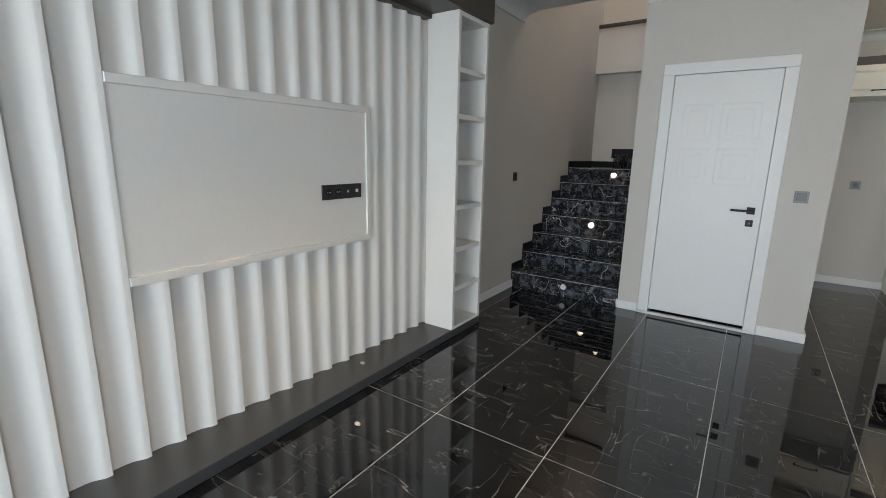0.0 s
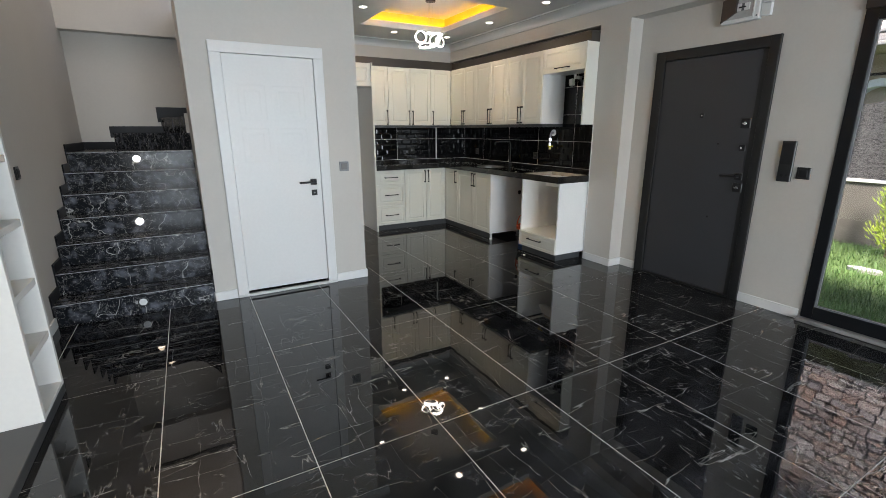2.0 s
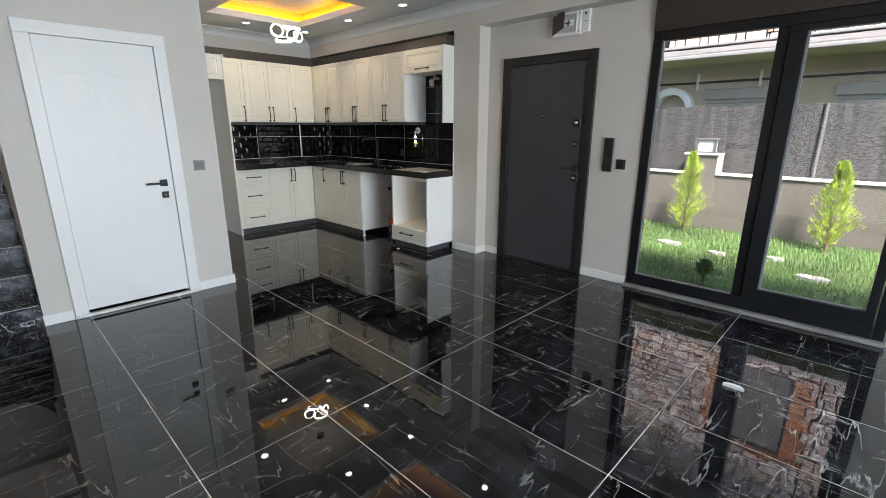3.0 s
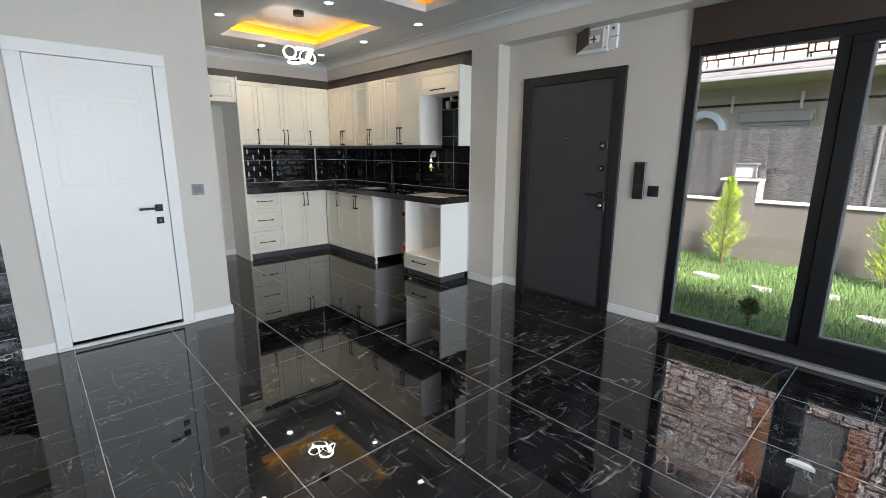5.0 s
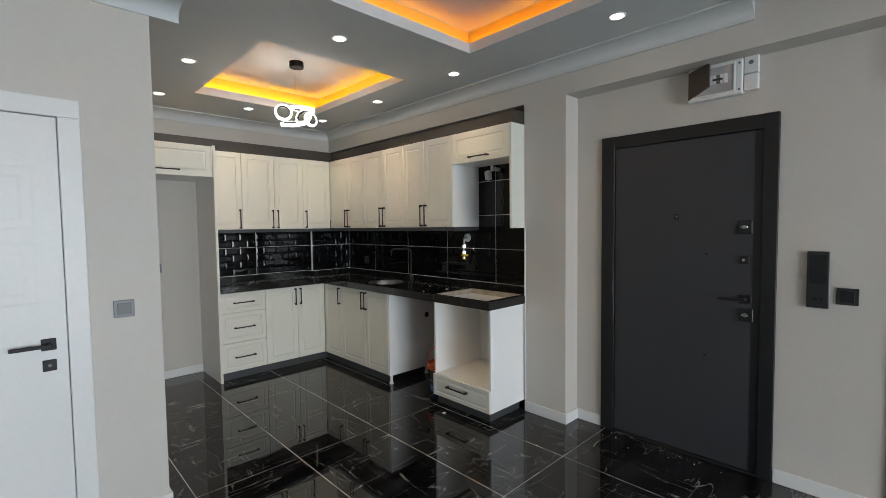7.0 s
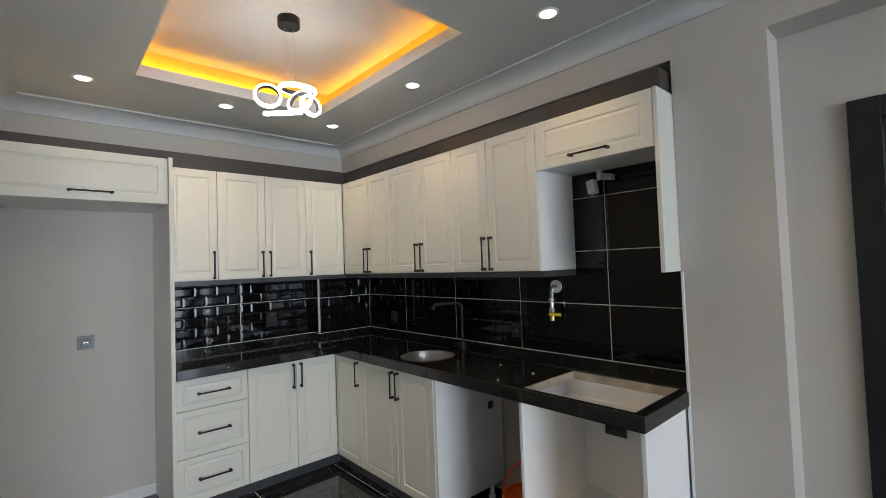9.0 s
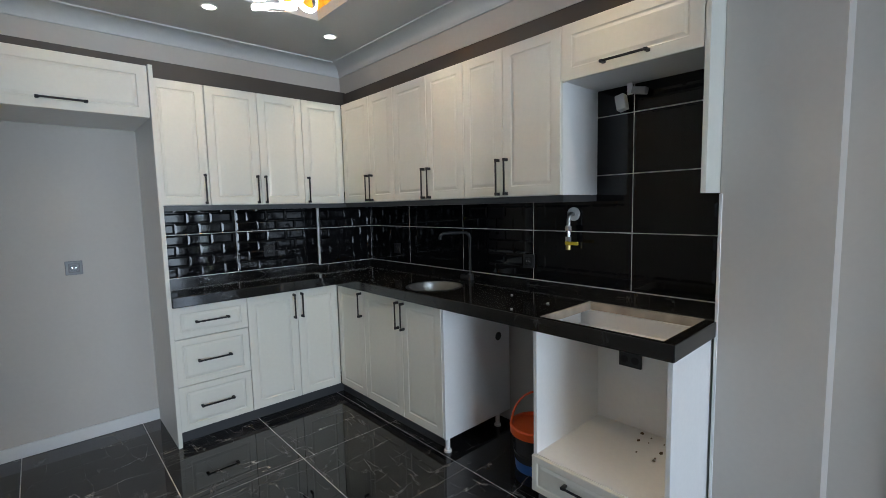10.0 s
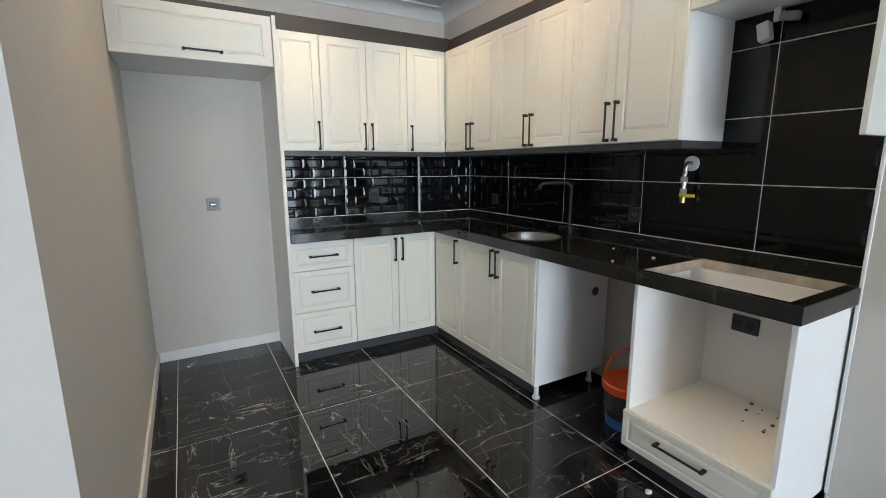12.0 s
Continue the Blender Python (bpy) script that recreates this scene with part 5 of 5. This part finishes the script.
# neighbouring house
HX = 9.5
nh = thing("neighbour_house", "neighbouring house with taupe ground floor and stone-clad upper wall", "house", (HX + 3, 2, GZ))
part("wall", bm_box(HX, HX + 7, -9, 13, GZ - 0.1, 2.88), M_HOUSE, nh)
bm = bmesh.new()
SH = 0.16
for r in range(6):
    y = -9.3 - (SH / 2 if r % 2 else 0)
    z0, z1 = 2.65 + 0.042 * r, 2.65 + 0.042 * (r + 1) + 0.025
    xa, xb = HX - 1.20 + 0.21 * r, HX - 1.20 + 0.21 * (r + 1) + 0.04
    while y < 13.3:
        d = rg.uniform(-0.006, 0.006)
        w = 0.38
        q = [bm.verts.new(p) for p in ((xa, y, z0 + d), (xa, y + w, z0 + d), (xb, y + w, z1 + d), (xb, y, z1 + d), (xa, y, z0 + d - 0.03), (xa, y + w, z0 + d - 0.03))]
        bm.faces.new(q[:4]), bm.faces.new((q[0], q[4], q[5], q[1]))
        y += w + 0.008
part("roof", bm, M_ROOF, nh, "grey shingle lean-to eave")
part("soffit", bm_box(HX - 1.17, HX + 0.1, -9.3, 13.3, 2.57, 2.62), M_HOUSE, nh)
part("gutter", bm_box(HX - 1.235, HX - 1.175, -9.3, 13.3, 2.56, 2.625, bevel=0.015, seg=2), M_SHUTT, nh, "pale gutter along the eave")
part("flashing", bm_box(HX - 0.06, HX + 0.1, -9.3, 13.3, 2.92, 2.97, bevel=0.012, seg=2), M_SHUTT, nh, "pale ledge under the stone wall")
UXW = HX + 0.12
OPEN = [(1.75, 2.90, 3.45, 5.10), (-2.3, -1.15, 3.45, 5.10), (5.8, 6.95, 3.45, 5.10)]
bm = bm_box(UXW + 0.06, UXW + 6, -9, 13, 2.7, 7.6)
part("upper_wall", bm, M_STONEJ, nh)
bm = bmesh.new()


J0 = 0.017


def blocks(bm, y0, y1, z0, z1, hmin, hmax, wmin, wmax):
    z = z0
    while z < z1 - 0.03:
        h = min(rg.uniform(hmin, hmax), z1 - z)
        y = y0
        while y < y1 - 0.03:
            w = min(rg.uniform(wmin, wmax), y1 - y)
            e = rg.uniform(0.0, 0.05)
            parts = [(z, z + h)] if rg.random() < 0.65 or h < 0.17 else [(z, z + h * 0.48), (z + h * 0.48, z + h)]
            for c, d in parts:
                box(bm, UXW - 0.03 + e * 0.5, UXW + 0.08, y + J0, y + w - J0, c + J0, d - J0)
            y += w
        z += h


for y0, y1 in ((-4.5, -2.66), (-0.79, 1.39), (3.26, 4.95)):
    blocks(bm, y0, y1, 2.96, 6.9, 0.09, 0.19, 0.12, 0.34)
for y0, y1, z0, z1 in OPEN:
    blocks(bm, y0 - 0.36, y1 + 0.36, z1 + 0.25, 6.9, 0.10, 0.19, 0.14, 0.36)
    blocks(bm, y0 - 0.36, y1 + 0.36, 2.96, z0 - 0.05, 0.10, 0.19, 0.14, 0.36)
part("stone_cladding", bm, M_STONE, nh, "rough pinkish grey stone cladding")["kind"] = "stuff"
fill = []
for y0, y1, z0, z1 in OPEN:
    bm = bmesh.new()
    for edge, way in ((y0, -1), (y1, 1)):
        z, k = z0 - 0.05, 0
        while z < z1 + 0.02:
            w = (0.35 if k // 3 % 2 else 0.25) + rg.uniform(-0.015, 0.015)
            ya, yb = sorted((edge, edge + way * w))
            box(bm, UXW - 0.02 - rg.uniform(0, 0.015), UXW + 0.08, ya, yb, z + 0.012, z + 0.072)
            if k % 3 == 0 and k // 3 % 2 == 0:
                ya, yb = sorted((edge + way * 0.275, edge + way * 0.36))
                fill.append((UXW - 0.02, UXW + 0.08, ya, yb, z + 0.014, min(z + 0.235, z1 + 0.05)))
            z, k = z + 0.083, k + 1
    blocks(bm, y0 - 0.36, y1 + 0.36, z1 + 0.05, z1 + 0.25, 0.18, 0.20, 0.06, 0.09)
    part("brick_quoin", bm, M_QUOIN, nh, "orange thin-brick window surround")
    w = part("window", bm_box(UXW + 0.02, UXW + 0.07, y0, y1, z0, z1), M_ROOF, nh, "plain dark grey closed shutter")
bm = bmesh.new()
for q in fill:
    box(bm, *q)
part("quoin_infill", bm, M_STONE, nh, "small stones between the brick quoins")
part("upper_eave", bm_box(UXW - 0.6, UXW + 6.4, -9.4, 13.4, 6.9, 7.1), M_ROOF, nh)
for y0, y1 in ((3.05, 4.05), (0.55, 2.05)):
    w = part("window", bm_box(HX - 0.02, HX + 0.02, y0, y1, 0.75, 1.95), M_DARKW, nh)
    part("shutter_box", bm_box(HX - 0.12, HX - 0.0, y0 - 0.05, y1 + 0.05, 1.93, 2.12, bevel=0.01), M_SHUTT, w)
    for k in range(12):
        part("slat", bm_box(HX - 0.045, HX - 0.022, y0, y1, 1.86 - 0.07 * k, 1.925 - 0.07 * k, bevel=0.006), M_SHUTT, w)
bm = bmesh.new()
rod(bm, (HX - 0.03, -9, 2.26), (HX - 0.03, 13, 2.26), 0.022, 10)
part("pipe", bm, M_BLACK, nh, "thin dark pipe along the wall")
for y in (3.2, 4.25):
    part("pipe_clip", bm_box(HX - 0.06, HX, y - 0.02, y + 0.02, 2.15 if y < 4 else 2.12, 2.42), M_COPING, nh)
# arched niche frame
bm = bmesh.new()
ya, za, ro, ri = 4.66, 1.75, 0.42, 0.30
for r0, r1 in ((ri, ro),):
    ring = []
    for k in range(17):
        a = math.pi * k / 16
        ring.append([bm.verts.new((x, ya + r * math.cos(a), za + r * math.sin(a))) for r, x in ((r0, HX - 0.25), (r1, HX - 0.25), (r1, HX + 0.0), (r0, HX + 0.0))])
    for p, q in zip(ring, ring[1:]):
        for k in range(4):
            bm.faces.new((p[k], p[(k + 1) % 4], q[(k + 1) % 4], q[k]))
box(bm, HX - 0.25, HX, ya - ro, ya - ri, 0.3, za), box(bm, HX - 0.25, HX, ya + ri, ya + ro, 0.3, za)
part("arch", bm, M_ARCH, nh, "pale blue-grey arched surround")


# conifers and shrub
def conifer(at, height, radius, material, label, n, seed):
    r = random.Random(seed)
    t = thing("conifer", label, "tree", at)
    bm = bmesh.new()
    rod(bm, (at[0], at[1], at[2] - 0.05), (at[0], at[1], at[2] + height * 0.9), 0.022, 8, 0.004)
    for k in range(14):
        z = at[2] + height * (0.08 + 0.055 * k)
        a = k * 2.4
        l = radius * (1 - 0.06 * k) * 0.75
        rod(bm, (at[0], at[1], z), (at[0] + l * math.cos(a), at[1] + l * math.sin(a), z + l * 0.9), 0.006, 5, 0.002)
    part("trunk", bm, M_BARK, t)
    vs, fs = [], []
    for i in range(n):
        u = r.random() ** 0.8
        rr = radius * (1 - u) ** 0.75 * (0.75 + 0.45 * r.random()) + 0.012
        if u < 0.25:
            rr *= 0.25 + u * 3.0
        a = r.uniform(0, 6.283)
        lobe = 0.66 + 0.55 * math.sin(a * 3 + u * 9 + seed) * math.sin(u * 23 + a * 2 + seed)
        d = rr * lobe * (0.35 + 0.65 * r.random() ** 0.5)
        p = Vector((at[0] + d * math.cos(a), at[1] + d * math.sin(a), at[2] + 0.09 + u * height))
        out = Vector((math.cos(a) * 0.6, math.sin(a) * 0.6, r.uniform(0.5, 1.3))).normalized()
        side = out.cross(Vector((r.uniform(-1, 1), r.uniform(-1, 1), r.uniform(-1, 1)))).normalized()
        l, w = r.uniform(0.03, 0.075), r.uniform(0.003, 0.007)
        k = len(vs)
        vs += [tuple(p - side * w * 0.4), tuple(p + side * w + out * l * 0.5), tuple(p + out * l), tuple(p - side * w + out * l * 0.5)]
        fs.append((k, k + 1, k + 2, k + 3))
    me = bpy.data.meshes.new("crown")
    me.from_pydata(vs, [], fs)
    me.materials.append(material)
    c = new("crown", me)
    c.parent, c.matrix_parent_inverse = t, Matrix.Translation(-Vector(at))


conifer((6.25, 3.25, GZ), 1.05, 0.30, M_LEAF, "small yellow-green conifer on the lawn by the wall", 3600, 1)
conifer((6.25, 1.62, GZ), 1.0, 0.30, M_LEAF, "bushy yellow-green conifer on the lawn by the wall", 3800, 5)
conifer((3.88, 2.36, GZ), 0.13, 0.075, M_LEAFD, "tiny dark green shrub beside the window", 900, 3)
for x, y, s in ((5.5, 3.75, 0.13), (5.35, 3.15, 0.15), (5.2, 2.55, 0.10), (4.8, 1.6, 0.14), (5.4, 2.0, 0.09)):
    bm = bmesh.new()
    prism(bm, [(x + s * (0.8 + 0.2 * math.sin(5 * a + x)) * math.cos(a) * 0.7, y + s * math.sin(a)) for a in (k * math.pi / 7 for k in range(14))], GZ - 0.02, GZ + 0.034)
    solid("stepping_stone", bm, M_STEPS, "flat pale stepping stone in the grass", "stone", group="stepping stones")

# ---- floor tiles ----
TX, TY, TX0, TY0 = 0.5925, 1.168, 0.696, 3.040
J = 0.0021
bm = bmesh.new()
box(bm, -TX / 2 + J, TX / 2 - J, -TY / 2 + J, TY / 2 - J, -0.012, 0.0, bevel=0.0008)
tile_me = mesh_of("tile", bm, M_FLOOR)
rt = random.Random(11)
for i in range(-5, 4):
    for j in range(-7, 5):
        x, y = TX0 + TX * (i + 0.5), TY0 + TY * (j + 0.5)
        if y < YB - 0.4 or y > YF + 0.4:
            continue
        ob = new("tile", tile_me)
        ob.parent = floor
        ob.matrix_basis = pose(x, y, 0, rt.uniform(-0.045, 0.045), rt.uniform(-0.09, 0.09), 180 * rt.randint(0, 1))
